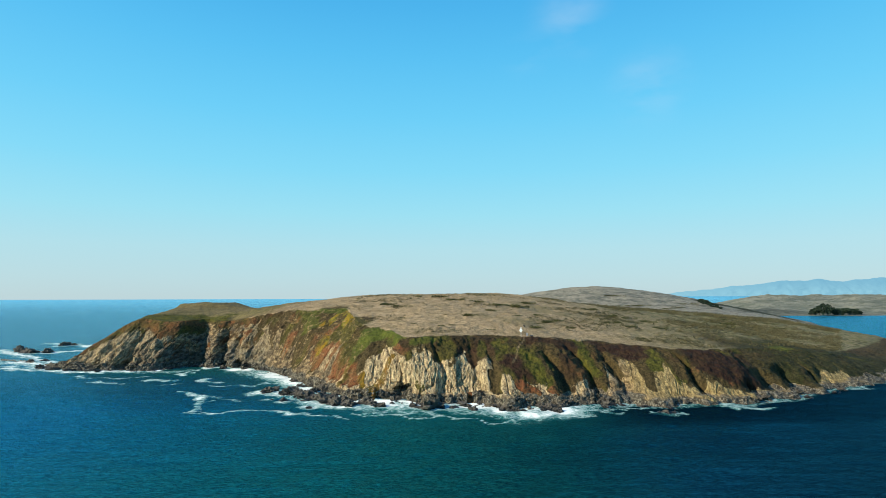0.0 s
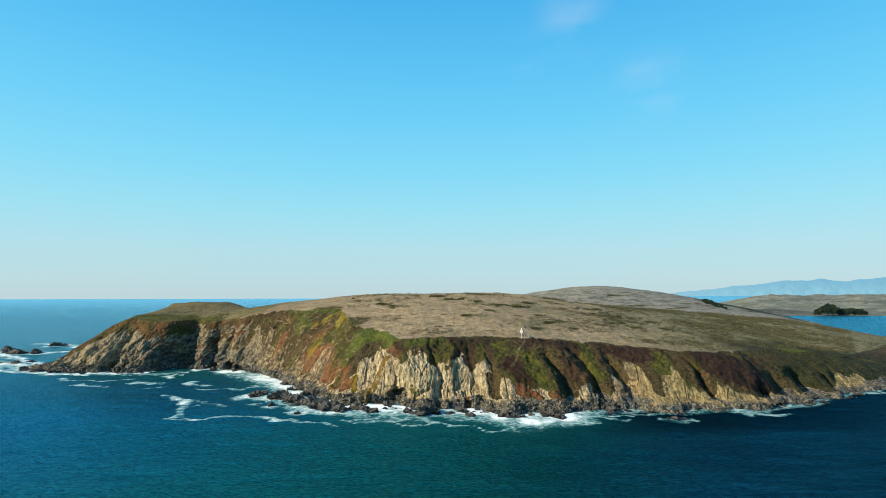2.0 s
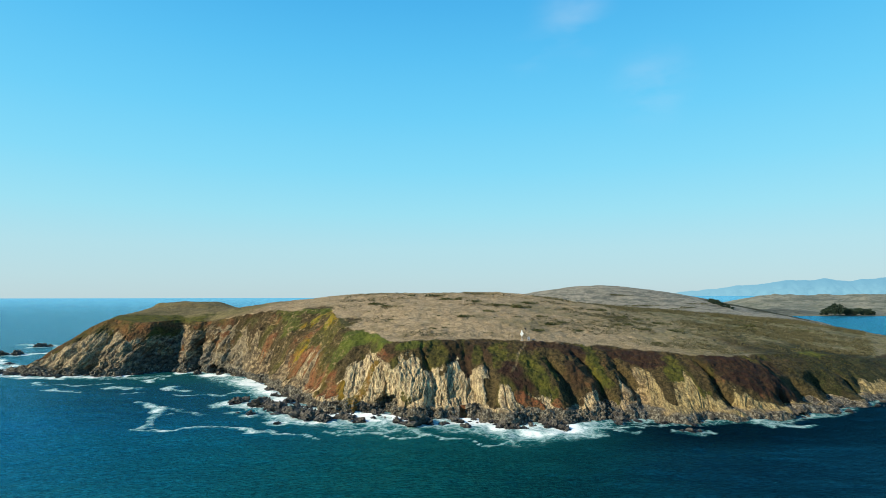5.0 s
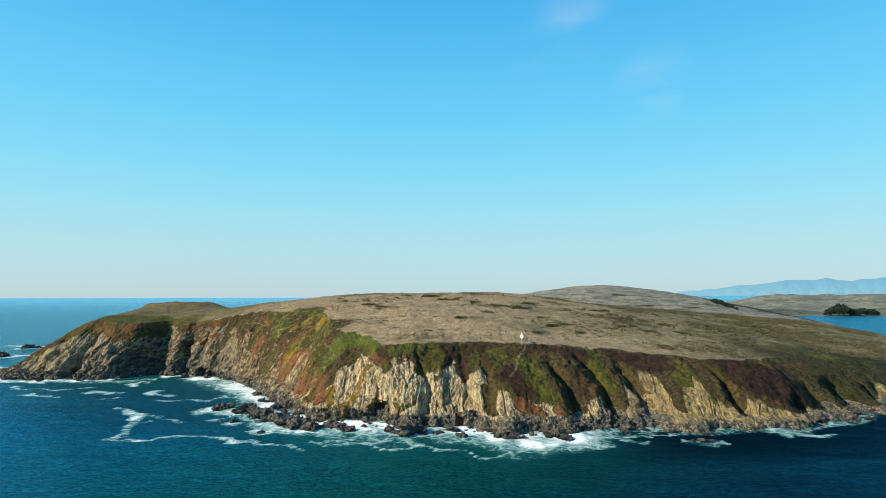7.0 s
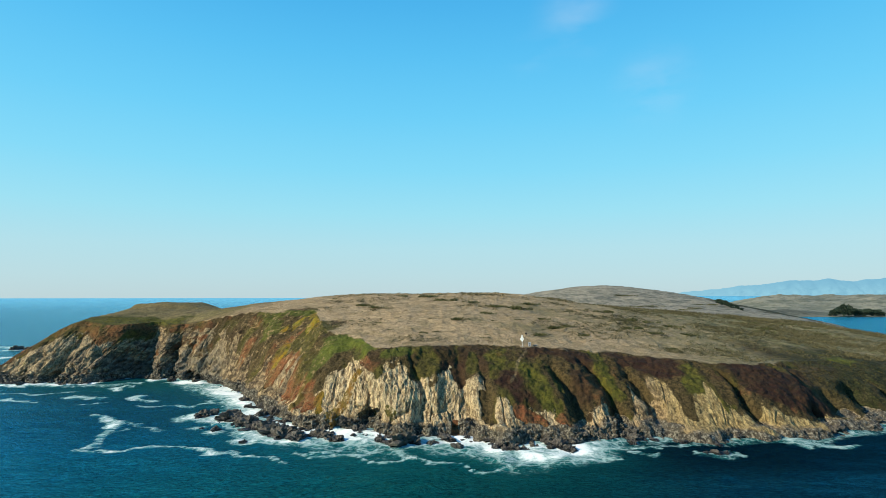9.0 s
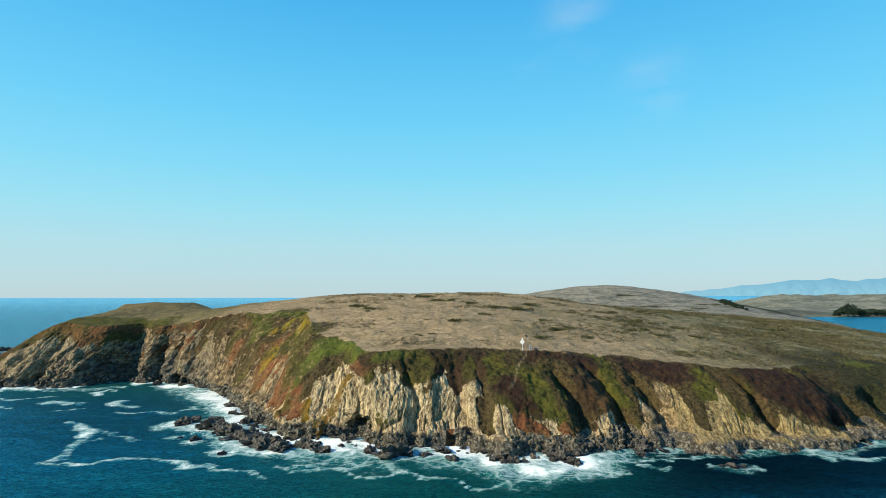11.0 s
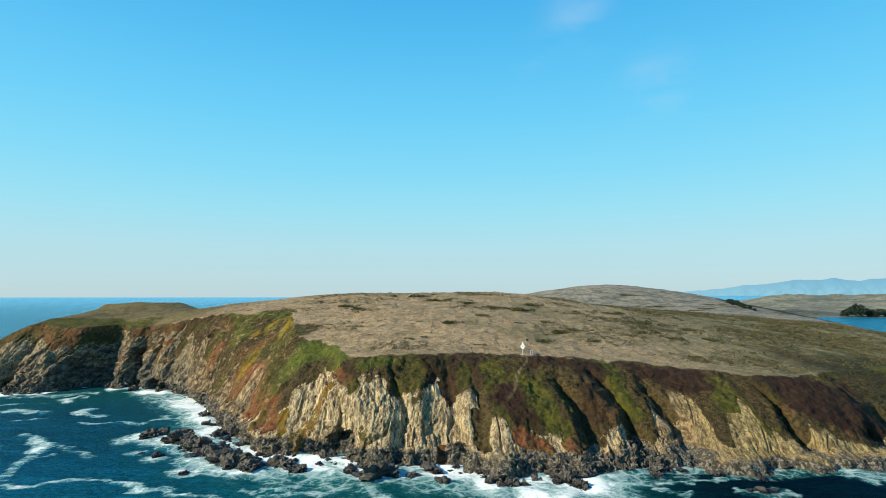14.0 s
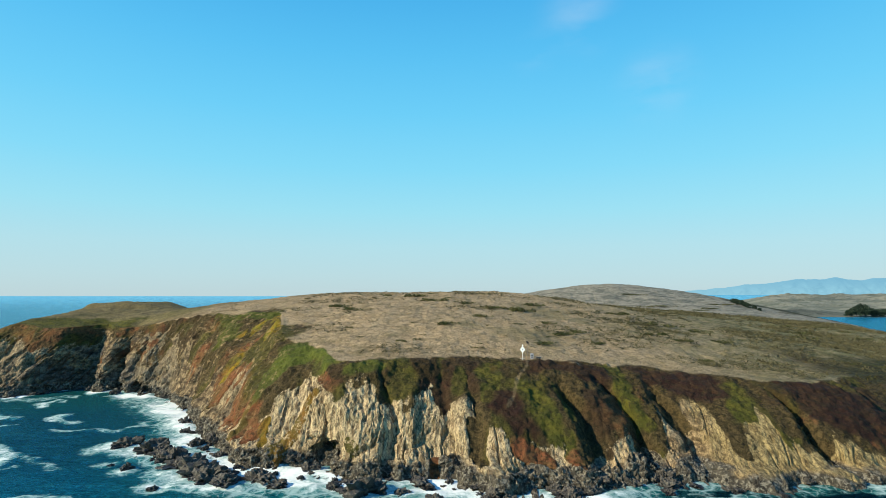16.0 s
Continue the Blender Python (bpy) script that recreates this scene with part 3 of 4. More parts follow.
    def strokes(rows):
        """Ragged bands of cover: each row a line on the plan, a half width and a strength."""
        out = np.zeros_like(X)
        for line, wide, much in rows:
            k = min(0.6 * wide, 2.6)
            wx, wy = X + k * nx, Y + k * ny
            d = np.full_like(X, 1e6)
            for (ax, ay), (bx, by) in zip(line, line[1:] or line):
                f = np.clip(((wx - ax) * (bx - ax) + (wy - ay) * (by - ay)) / max((bx - ax) ** 2 + (by - ay) ** 2, 1e-6), 0, 1)
                d = np.minimum(d, np.hypot(wx - ax - f * (bx - ax), wy - ay - f * (by - ay)))
            out = np.maximum(out, much * step(wide * 1.2, wide * 0.65, d))
        return out

    g_n = fbm(X / 10, VV * 2.0, 51, 4)
    g_n = (1 - q) * g_n + q * (fbm(G / 8, C / 22, 90, 4) - 0.1)
    green = step(0.0, 0.45, g_n + 0.05 + 0.06 * q - 0.35 * step(40, 60, X) - 0.3 * step(125, 145, X)) * 0.7
    lush = strokes([([(-37, 283), (-31, 286), (-25, 282), (-19, 273)], 6, 1), ([(-36, 283), (-42, 276), (-49, 266)], 3.2, 0.7), ([(-12, 263), (-6, 266)], 2.6, 0.7), ([(-78, 354), (-66, 347), (-58, 340)], 4.5, 0.8), ([(-90, 364), (-82, 350), (-78, 334)], 4, 0.6), ([(-102, 330), (-98, 326)], 3, 0.8), ([(189, 317), (182, 311)], 5, 0.6)])
    patch = strokes([([(27, 274), (27, 266), (26, 258)], 3.4, 0.9), ([(36, 264), (40, 252), (44, 245)], 3.6, 1), ([(46, 264), (48, 254)], 2, 0.8), ([(65, 277), (66, 266), (69, 256)], 3.0, 1), ([(97, 267), (97, 258), (96, 254)], 4, 1), ([(99, 250), (103, 248)], 2.6, 0.8), ([(109, 271), (110, 264)], 3.4, 0.6), ([(178, 325), (184, 322)], 3, 0.8), ([(189, 317), (182, 311)], 5.5, 1), ([(232, 326), (240, 326)], 4, 0.8), ([(134, 279), (144, 270), (149, 259)], 3.4, 0.5), ([(-2, 272), (1, 262)], 4, 0.6), ([(18, 270), (18, 262)], 2.4, 0.7)])
    patch = np.maximum(np.maximum(patch, lush), blob(X, Y, -150, 388, 65, 9, 52) * step(0.86, 0.98, VV))
    green = np.maximum(np.maximum(green * (1 - grassy), patch), (0.55 + 0.3 * step(-130, -165, X)) * grassy)
    rust = step(0.1, 0.5, (1 - q) * fbm(X / 7, VV * 3, 61, 4) + q * 0.8 * fbm(G / 12, C / 18, 89, 5) + 0.5 * blob(X, Y, -64, 285, 26, 34, 62, 0.3) - 0.22 - 0.55 * step(-25, 0, X)) * 0.9 * (1 - 0.8 * patch)
    rust = np.maximum(rust, strokes([([(-62, 302), (-56, 283), (-54, 272)], 4.5, 0.95), ([(-44, 267), (-41, 261)], 2.8, 0.95), ([(-70, 312), (-64, 300)], 4, 0.8), ([(12, 246), (11, 243)], 1.8, 0.6), ([(34, 243), (39, 240)], 2.6, 0.95), ([(46, 242), (47, 239)], 2, 0.9), ([(61, 265), (61, 254)], 3.6, 0.45), ([(-25, 262), (-28, 258), (-33, 252)], 2.2, 0.5)]))
    rust = np.maximum(rust, (0.65 - 0.3 * step(-178, -198, X)) * step(-104, -116, X) * step(0.15, 0.5, VV) * step(-0.2, 0.4, fbm(X / 8, VV * 3, 56, 4) + 0.1))
    # plum mats; the thin strokes at x 14 and 22 paint gully shade
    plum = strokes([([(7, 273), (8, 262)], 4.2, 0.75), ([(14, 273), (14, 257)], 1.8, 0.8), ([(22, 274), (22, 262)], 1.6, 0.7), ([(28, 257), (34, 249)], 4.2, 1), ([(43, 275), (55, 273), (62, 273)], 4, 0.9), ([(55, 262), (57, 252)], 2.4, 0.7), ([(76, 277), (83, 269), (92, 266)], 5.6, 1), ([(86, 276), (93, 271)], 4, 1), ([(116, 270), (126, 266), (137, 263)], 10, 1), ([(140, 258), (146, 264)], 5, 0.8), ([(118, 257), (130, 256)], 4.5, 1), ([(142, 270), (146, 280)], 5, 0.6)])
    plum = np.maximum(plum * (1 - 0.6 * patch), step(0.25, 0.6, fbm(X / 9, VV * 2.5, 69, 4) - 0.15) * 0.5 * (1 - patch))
    gold = strokes([([(-57, 338), (-53, 326), (-52, 312)], 3.4, 1), ([(-63, 338), (-66, 320), (-64, 306)], 3.4, 0.8), ([(-72, 342), (-75, 326)], 3, 0.6), ([(-25, 262), (-28, 258), (-33, 252)], 2.2, 0.35), ([(-38, 262), (-36, 256)], 2, 0.7)])
    gold = gold * (1 - q) + q * 0.9 * step(0.25, 0.75, gold * 0.6 + 0.5 * fbm(G / 4, C / 12, 80, 4)) * (gold > 0.02)
    # plants that have taken hold on ledges of the pale faces
    ledge = strokes([([(-25, 262), (-28, 258), (-33, 252)], 2.4, 0.55), ([(-11, 248), (-9, 246)], 1.5, 0.55), ([(21, 251), (22, 244), (23.5, 240)], 2.2, 1), ([(-17, 263), (-16, 257)], 1.8, 0.7), ([(91, 251), (90, 246)], 2.2, 0.9), ([(12, 246), (11, 243)], 1.6, 0.7), ([(34, 243), (39, 240)], 2.4, 0.9), ([(46, 242), (47, 239)], 1.8, 0.9), ([(-44, 267), (-41, 261)], 2.6, 0.9), ([(-38, 262), (-36, 256)], 1.8, 0.8)])
    rock = rock * (1 - ledge)
    # where the grey rock lies, with the cove wall's painted shade
    shaded_slate = step(-103, -112, X) * step(0.75, 0.35, VV + 0.25 * fbm(X / 9, Z / 6, 132, 3)) * (0.12 + 0.75 * step(-186, -172, X))
    thicket = step(142, 172, X + 6 * fbm(X / 12, Y / 12, 109, 4)) * step(362, 326, Y + 14 * fbm(X / 15, Y / 15, 47)) * (1 - 0.9 * patch)
    thicket = np.maximum(thicket, brush)
    stony = blob(X, Y, -78, 305, 42, 62, 94, 0.3)
    # a foot-worn track down from the beacon
    for (ax, ay), (bx, by) in zip([(40, 281), (39, 274), (35, 266), (33, 258)], [(39, 274), (35, 266), (33, 258), (31, 254)]):
        k = np.clip(((X - ax) * (bx - ax) + (Y - ay) * (by - ay)) / ((bx - ax) ** 2 + (by - ay) ** 2), 0, 1)
        plants = plants * (1 - 0.3 * step(0.6, 0.2, np.hypot(X - ax - k * (bx - ax), Y - ay - k * (by - ay)) + 0.25 * fbm(X, Y, 106, 2)))
    # roughen the rock and the mats along the surface normal
    P = np.stack([X, Y, Z], -1)
    du, dv = np.gradient(P, axis=1), np.gradient(P, axis=0)
    nrm = np.cross(du, dv)
    nrm /= np.linalg.norm(nrm, axis=-1, keepdims=True) + 1e-9
    west = step(-95, -130, X)
    A = X + 0.35 * Y * step(78, 50, X)
    dip = (X - 1.0 * Z + 0.3 * Y)
    lay = (ridged(dip / 6.5, (X + Z) / 24, 76, 4) - 0.62) * 1.5 - 1.2 * cracks(dip / 4.5, (X + Z) / 12, 141, 0.3) + (vnoise(np.floor(dip / 2.2 + vnoise(X / 3, Z / 3, 142)), np.floor((X + Z) / 4 + vnoise(X / 3, Z / 3, 143)), 144) - 0.5) * 1.0 + fbm(dip / 1.6, (X + Z) / 5, 77, 4) * 0.6 + (ridged(A / 6, Z / 10, 100, 4) - 0.6) * 1.0
    lean = A - 0.28 * Z

    block = vnoise(np.floor(lean / 1.0 + 0.9 * vnoise(X / 2, Z / 3, 133)), np.floor(Z / 2.6 + lean / 4 + 0.9 * vnoise(X / 3, Z / 2, 134)), 135) - 0.5
    chip = vnoise(np.floor(lean / 0.55 + 0.8 * vnoise(X, Z, 136)), np.floor(Z / 1.5 + 0.8 * vnoise(X, Z, 137)), 138) - 0.5
    crag = fbm(A / 9, (Z + 0.3 * Y) / 16, 71, 3) * 0.8 + (ridged(lean / 4.2, Z / 12, 78, 2) - 0.6) * 0.9 + block * 0.42 + chip * 0.22 + fbm(A / 1.1, Z / 2.0, 72, 3) * 0.25
    crag = crag - 1.0 * cracks(lean / 3.6, Z / 13, 139, 0.16) - 0.4 * cracks((lean - 0.15 * Z) / 1.5, Z / 6, 140, 0.35)
    flag = (ridged(G / 3.6, C / 15, 98, 4) - 0.6) * 2.4 + fbm(G / 1.5, C / 5, 99, 4) * 0.8
    crag = west * lay + (1 - west) * ((1 - q) * (1 - 0.5 * step(75, 88, X)) * crag + q * flag)
    lump = fbm(X / 4.5, Y / 6, 73, 4) * 0.5 + fbm(X / 1.5, Y / 1.5, 74, 3) * 0.3
    lump = lump + q * ((ridged(G / 3.2, C / 16, 79, 3) - 0.6) * 1.6)
    on_cliff = step(-0.1, 0.03, VV) * step(1.06, 0.96, VV)
    boul = (ridged(X / 4, Y / 4, 75, 3) - 0.55) * 3.0 + (vnoise(np.floor(A / 1.7 + 0.8 * vnoise(Y, Z, 3)), np.floor(Z / 1.2 + Y / 2.2), 5) - 0.5) * 1.5
    amt = on_cliff * (rock * (1 - foot) * crag + foot * (0.4 * crag + (0.85 - 0.45 * step(55, 80, X)) * boul) + (1 - rock) * lump)
    P = P + nrm * amt[..., None]
    attrs = dict(rock=rock, foot=foot, pale=pale, ochre=ochre, slope_plants=plants, green=green, lush=np.maximum(lush, 0.15 * patch), shaded_slate=shaded_slate, thicket=thicket * (1 - 0.85 * plum), rust=rust * (1 - grassy), plum=plum * (1 - grassy), gold=gold, moor=moor, stony=stony, heath=heath)
    me = grid_mesh("ground", P, attrs)
    hard = (rock * on_cliff)[:-1, :-1] > 0.45
    me.polygons.foreach_set("use_smooth", ~hard.reshape(-1))
    ob = new("ground", me)
    ob.data.materials.append(ground_material())
    return tagged(ob, "rugged ocean headland of dry tan grass and eroded pale cliffs", "headland", kind="structure"), P, attrs


ground, GP, GA = headland()


# ---- the sea ----
def shore_y(x):
    return soft_curve(np.asarray(x, float), SHORE)


# how far the surf reaches out, along the shore
FOAM_REACH = [(-420, 14), (-260, 16), (-225, 12), (-190, 8), (-160, 5), (-140, 10), (-115, 27), (-90, 28), (-60, 30), (-30, 28), (10, 27), (35, 27), (55, 16), (75, 9), (95, 5), (115, 4), (130, 6), (165, 4), (210, 4), (430, 3)]
# streaks of foam: line, half width, strength
STREAKS = [([(-126, 272), (-112, 261), (-105, 252)], 3.4, 0.75), ([(-105, 252), (-102, 237), (-98, 228), (-93, 226)], 2.6, 0.55), ([(-209, 325), (-187, 317), (-160, 325)], 3, 0.55), ([(-151, 325), (-153, 335), (-152, 343)], 4, 0.7), ([(-158, 310), (-146, 307)], 4, 0.6), ([(-145, 295), (-138, 299)], 3, 0.45), ([(-186, 303), (-168, 299)], 3.5, 0.55), ([(-132, 310), (-122, 303)], 4, 0.62), ([(-118, 291), (-99, 289), (-94, 301)], 2.6, 0.55), ([(-110, 262), (-98, 256), (-88, 252)], 3, 0.35), ([(-180, 338), (-165, 345), (-150, 352)], 5, 0.45)]
STREAKS += [([(-100, 227), (-81, 226), (-63, 225), (-50, 221), (-38, 217)], 2.0, 0.75), ([(-30, 219), (-20, 217), (-9, 215)], 1.5, 0.6), ([(-9, 215), (5, 211), (19, 208), (33, 212), (44, 216)], 1.4, 0.65), ([(-35, 224), (-25, 221)], 2, 0.6), ([(44, 217), (55, 213)], 1.4, 0.5), ([(54, 228), (64, 226), (72, 227)], 2.2, 0.6), ([(60, 220), (68, 219)], 1.6, 0.5), ([(80, 222), (87, 219), (94, 222)], 1.2, 0.45), ([(118, 231), (130, 230)], 3, 0.6), ([(75, 230), (84, 231)], 2, 0.6)]
STREAKS += [([(-378, 485), (-302, 419), (-262, 388)], 9, 0.85), ([(-382, 553), (-332, 526), (-300, 500)], 9, 0.85), ([(-345, 461), (-303, 473)], 9, 0.85), ([(-282, 372), (-262, 352), (-245, 350), (-205, 339)], 6, 0.8), ([(-320, 560), (-290, 545)], 6, 0.6)]
# rocks that stand in the sea: x, y, width
SEA_ROCKS = [(-83, 272, 8), (-71, 267, 9), (-70, 249.5, 4), (-55, 235, 2.6), (-62, 258, 8.5), (-53, 250, 9.5), (-45, 242, 9), (-39, 238, 7), (-57, 253, 9), (-48, 246, 9.5), (-41, 241, 8), (-66, 262, 7), (-32, 241, 7), (-26, 238, 5), (-18, 243, 2.2), (-12, 236, 4.2), (-5, 234, 9.5), (-10, 239, 5), (4, 232, 3.8), (8, 239, 6.5), (12, 228, 4.2), (-76, 253, 1.8), (-72, 258, 2), (87, 223, 3.6), (90, 223.5, 2.6), (84, 223, 2)]
SEA_ROCKS += [(-347, 467, 10), (-334, 460, 11), (-322, 463, 11), (-351, 526, 9), (-344, 530, 5), (-290, 399, 6), (-284, 405, 5), (-252, 360, 7), (-258, 366, 6)]


def sea():
    fine_x, fine_y = np.arange(-320, 262, 1.3), np.arange(112, 430, 1.3)
    gx = 1.3 * 1.075 ** np.arange(1, 77)
    gx = np.cumsum(gx)
    gx = gx[gx < 4800]
    gy = np.cumsum(1.3 * 1.06 ** np.arange(1, 200))
    gy = gy[gy < 4440]
    xs = np.concatenate([-320 - gx[::-1], fine_x, 262 + gx])
    ys = np.concatenate([[-4000, -1500, -600, -250, -100, 0, 60, 95], fine_y, fine_y[-1] + gy, [4880]])
    X, Y = np.meshgrid(xs, ys)
    Z = (26 - 13 * step(1200, -400, X)) * step(2000, 4880, np.hypot(X * 0.3, Y))
    near = step(700, 300, Y)
    Z = Z + near * (0.35 * fbm(X / 16, Y / 7, 81, 3) + 0.15 * fbm(X / 4, Y / 2.2, 82, 3))
    off = shore_y(np.clip(X, -420, 430)) - Y  # distance out from the shore
    inb = step(-420, -330, X) * step(300, 215, X)
    wob = 9 * fbm(X / 22, Y / 12, 83, 4)
    reach = soft_curve(np.clip(X, -420, 430), FOAM_REACH)
    foam = step(1.25, 0.1, (off + 0.5 * wob) / reach) * step(-14, 0, off) * inb * 1.0
    foam = foam * (0.62 + 0.38 * step(-0.5, 0.3, fbm(X / 24, Y / 16, 84, 3))) * (1 - 0.5 * step(44, 64, X))
    for line, wide, much in STREAKS:
        d = np.full_like(X, 1e6)
        wx, wy = X + 4 * fbm(X / 9, Y / 9, 85, 3), Y + 4 * fbm(X / 9, Y / 9, 86, 3)
        for (ax, ay), (bx, by) in zip(line, line[1:]):
            k = np.clip(((wx - ax) * (bx - ax) + (wy - ay) * (by - ay)) / ((bx - ax) ** 2 + (by - ay) ** 2), 0, 1)
            d = np.minimum(d, np.hypot(wx - ax - k * (bx - ax), wy - ay - k * (by - ay)))
        foam = np.maximum(foam, much * step(wide, wide * 0.15, d))
    for rx, ry, size in SEA_ROCKS:
        foam = np.maximum(foam, (0.75 if rx < 60 else 0.45) * step(size * 1.3 + (3 if rx < 60 else 0.5), size * 0.6, np.hypot(X - rx, (Y - ry) * 1.15) + 0.3 * wob))
    shallow = step(60, 5, off + wob) * inb * 0.7 * step(80, 30, X)
    shallow = np.maximum(shallow, 0.95 * step(48, 8, np.hypot((X + 150) * 0.7, Y - 345)))
    teal = step(-170, 30, X - (Y - 200) * 0.35) * step(330, 190, Y) * step(75, 25, X - (Y - 150) * 0.25)
    # mask of the painted darkening, for body colour and gloss tint
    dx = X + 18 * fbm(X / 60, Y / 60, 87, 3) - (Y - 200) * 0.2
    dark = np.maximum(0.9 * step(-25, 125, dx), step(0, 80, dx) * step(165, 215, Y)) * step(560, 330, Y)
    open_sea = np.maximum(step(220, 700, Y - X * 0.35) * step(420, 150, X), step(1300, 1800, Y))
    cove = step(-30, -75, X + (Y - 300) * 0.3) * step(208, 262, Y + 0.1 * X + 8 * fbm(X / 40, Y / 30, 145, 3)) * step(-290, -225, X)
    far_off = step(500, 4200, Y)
    lagoon = step(330, 420, X) * step(450, 540, Y) * step(1500, 1300, Y)
    open_sea = np.maximum(open_sea, 0.35 * lagoon)
    Z = Z + 0.5 * np.clip(foam, 0, 1) * (0.5 + fbm(X / 5, Y / 4, 88, 3))
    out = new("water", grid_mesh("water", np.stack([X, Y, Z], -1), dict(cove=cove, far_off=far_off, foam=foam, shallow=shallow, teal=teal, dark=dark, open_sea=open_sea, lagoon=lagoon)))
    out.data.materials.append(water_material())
    return tagged(out, "deep blue-green ocean with white foam along the rocks", "sea", kind="structure")


water = sea()


# ---- distance ----
def far_shore():
    a, y = np.linspace(0.40, 1.15, 260)[None], np.concatenate([np.linspace(1170, 1500, 60), np.linspace(1510, 2800, 80)])[:, None]
    x = a * y
    h = np.interp(y, [1170, 1190, 1260, 1500, 1800, 2150, 2500, 2800], [-1, 2, 11, 13, 22, 37, 34, 20]) + 0 * x
    h = h + 6.5 * fbm(x / 90, y / 90, 101, 5) * step(1250, 1700, y) + 2.2 * fbm(x / 26, y / 26, 102, 4)
    h = np.where(a > 0, h * step(0.455, 0.57, a + 0.012 * fbm(x / 200, y / 200, 103)), 0) - 2.5 * step(0.5, 0.45, a)
    low = step(0.56, 0.66, a + 0.02 * fbm(x / 60, y / 60, 104))
    h = np.where(y < 1500, h * (1 - 0.65 * low * step(1500, 1300, y)), h)
    m = Mat("far_dunes", 0.95)
    m.b.inputs["Specular IOR Level"].default_value = 0.1
    # dune colours greyed, so they carry some distance haze
    c = m.mix(m.band(m.noise(0.012, 5, 0.6), 0.4, 0.6), (0.22, 0.208, 0.155), (0.13, 0.133, 0.1))
    c = m.mix(m.band(m.noise(0.06, 5, 0.7), 0.5, 0.62, 0, 0.8), c, (0.07, 0.075, 0.05))
    c = m.mix(m.math("MULTIPLY", m.attr("scrub"), m.band(m.noise(0.08, 4, 0.7), 0.35, 0.6, 0.6, 1)), c, (0.055, 0.06, 0.05))
    ob = new("far_shore", grid_mesh("far_shore", np.stack([x + 0 * h, y + 0 * h, h], -1), dict(scrub=step(1330, 1240, y) * (1 - 0.6 * low))))
    ob.data.materials.append(m.done(c))
    return tagged(ob, "low grassy dunes beyond the blue lagoon", "shore", kind="structure")


def mountains():
    px = np.linspace(0.355, 1.25, 400)[None]
    row = soft_curve(px, [(0.355, -1), (0.38, 0.5), (0.42, 3), (0.47, 8), (0.52, 14), (0.57, 19), (0.6, 22), (0.64, 23), (0.68, 24), (0.71, 21), (0.735, 23.5), (0.77, 26), (0.85, 28), (1.0, 24), (1.25, 26)])
    row = row + 1.7 * fbm(px * 45, px * 0, 111, 4)
    crest = 46 + row / 994 * 4780
    k = np.linspace(0, 1, 40)[:, None]
    y = 4640 + 140 * k + 40 * fbm(px * 70, k * 3, 112, 4) * (1 - k)
    z = (crest + 10) * k ** 0.8 - 10 + 0 * y
    m = Mat("hazy_mountains", 1.0)
    height = m.t.nodes.new("ShaderNodeSeparateXYZ")
    m.t.links.new(m.pos, height.inputs[0])
    # distance haze put into the emission colour, paler towards the foot
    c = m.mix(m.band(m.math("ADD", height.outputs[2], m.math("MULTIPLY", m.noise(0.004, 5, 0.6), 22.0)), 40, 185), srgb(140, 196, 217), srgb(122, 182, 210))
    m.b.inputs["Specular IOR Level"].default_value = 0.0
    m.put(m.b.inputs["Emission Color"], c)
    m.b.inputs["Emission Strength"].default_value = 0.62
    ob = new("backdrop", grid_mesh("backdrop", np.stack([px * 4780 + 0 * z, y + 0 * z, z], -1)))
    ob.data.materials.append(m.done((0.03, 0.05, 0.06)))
    return tagged(ob, "hazy blue mountains far across the water", "mountains", kind="structure")


far_shore()
mountains()


# ---- tools for things ----
def part(name, bm, material, parent=None, label="", smooth=False):
    """Links a bmesh as one mesh object, under a thing or a part."""
    me = bpy.data.meshes.new(name)
    bm.to_mesh(me)
    bm.free()
    me.materials.append(material)
    if smooth:
        me.polygons.foreach_set("use_smooth", [True] * len(me.polygons))
    ob = new(name, me)
    if parent:
        ob.parent = parent
    return tagged(ob, label)


def raw_mesh(name, verts, faces, material):
    me = bpy.data.meshes.new(name)
    me.from_pydata(verts, [], faces)
    me.materials.append(material)
    return me


def box(bm, x, y, z, sx, sy, sz, m=None, bevel=0.0):
    made = bmesh.ops.create_cube(bm, size=1, matrix=(m or Matrix()) @ Matrix.Translation((x, y, z)) @ Matrix.Diagonal((sx, sy, sz, 1)))
    if bevel:
        edges = {e for v in made["verts"] for e in v.link_edges}
        bmesh.ops.bevel(bm, geom=list(edges), offset=bevel, segments=1, affect="EDGES")


def rod(bm, a, b, r0, r1=None, sides=8):
    a, b = Vector(a), Vector(b)
    turn = (b - a).to_track_quat("Z", "Y").to_matrix().to_4x4()
    bmesh.ops.create_cone(bm, cap_ends=True, segments=sides, radius1=r0, radius2=r0 if r1 is None else r1, depth=(b - a).length, matrix=Matrix.Translation((a + b) / 2) @ turn)


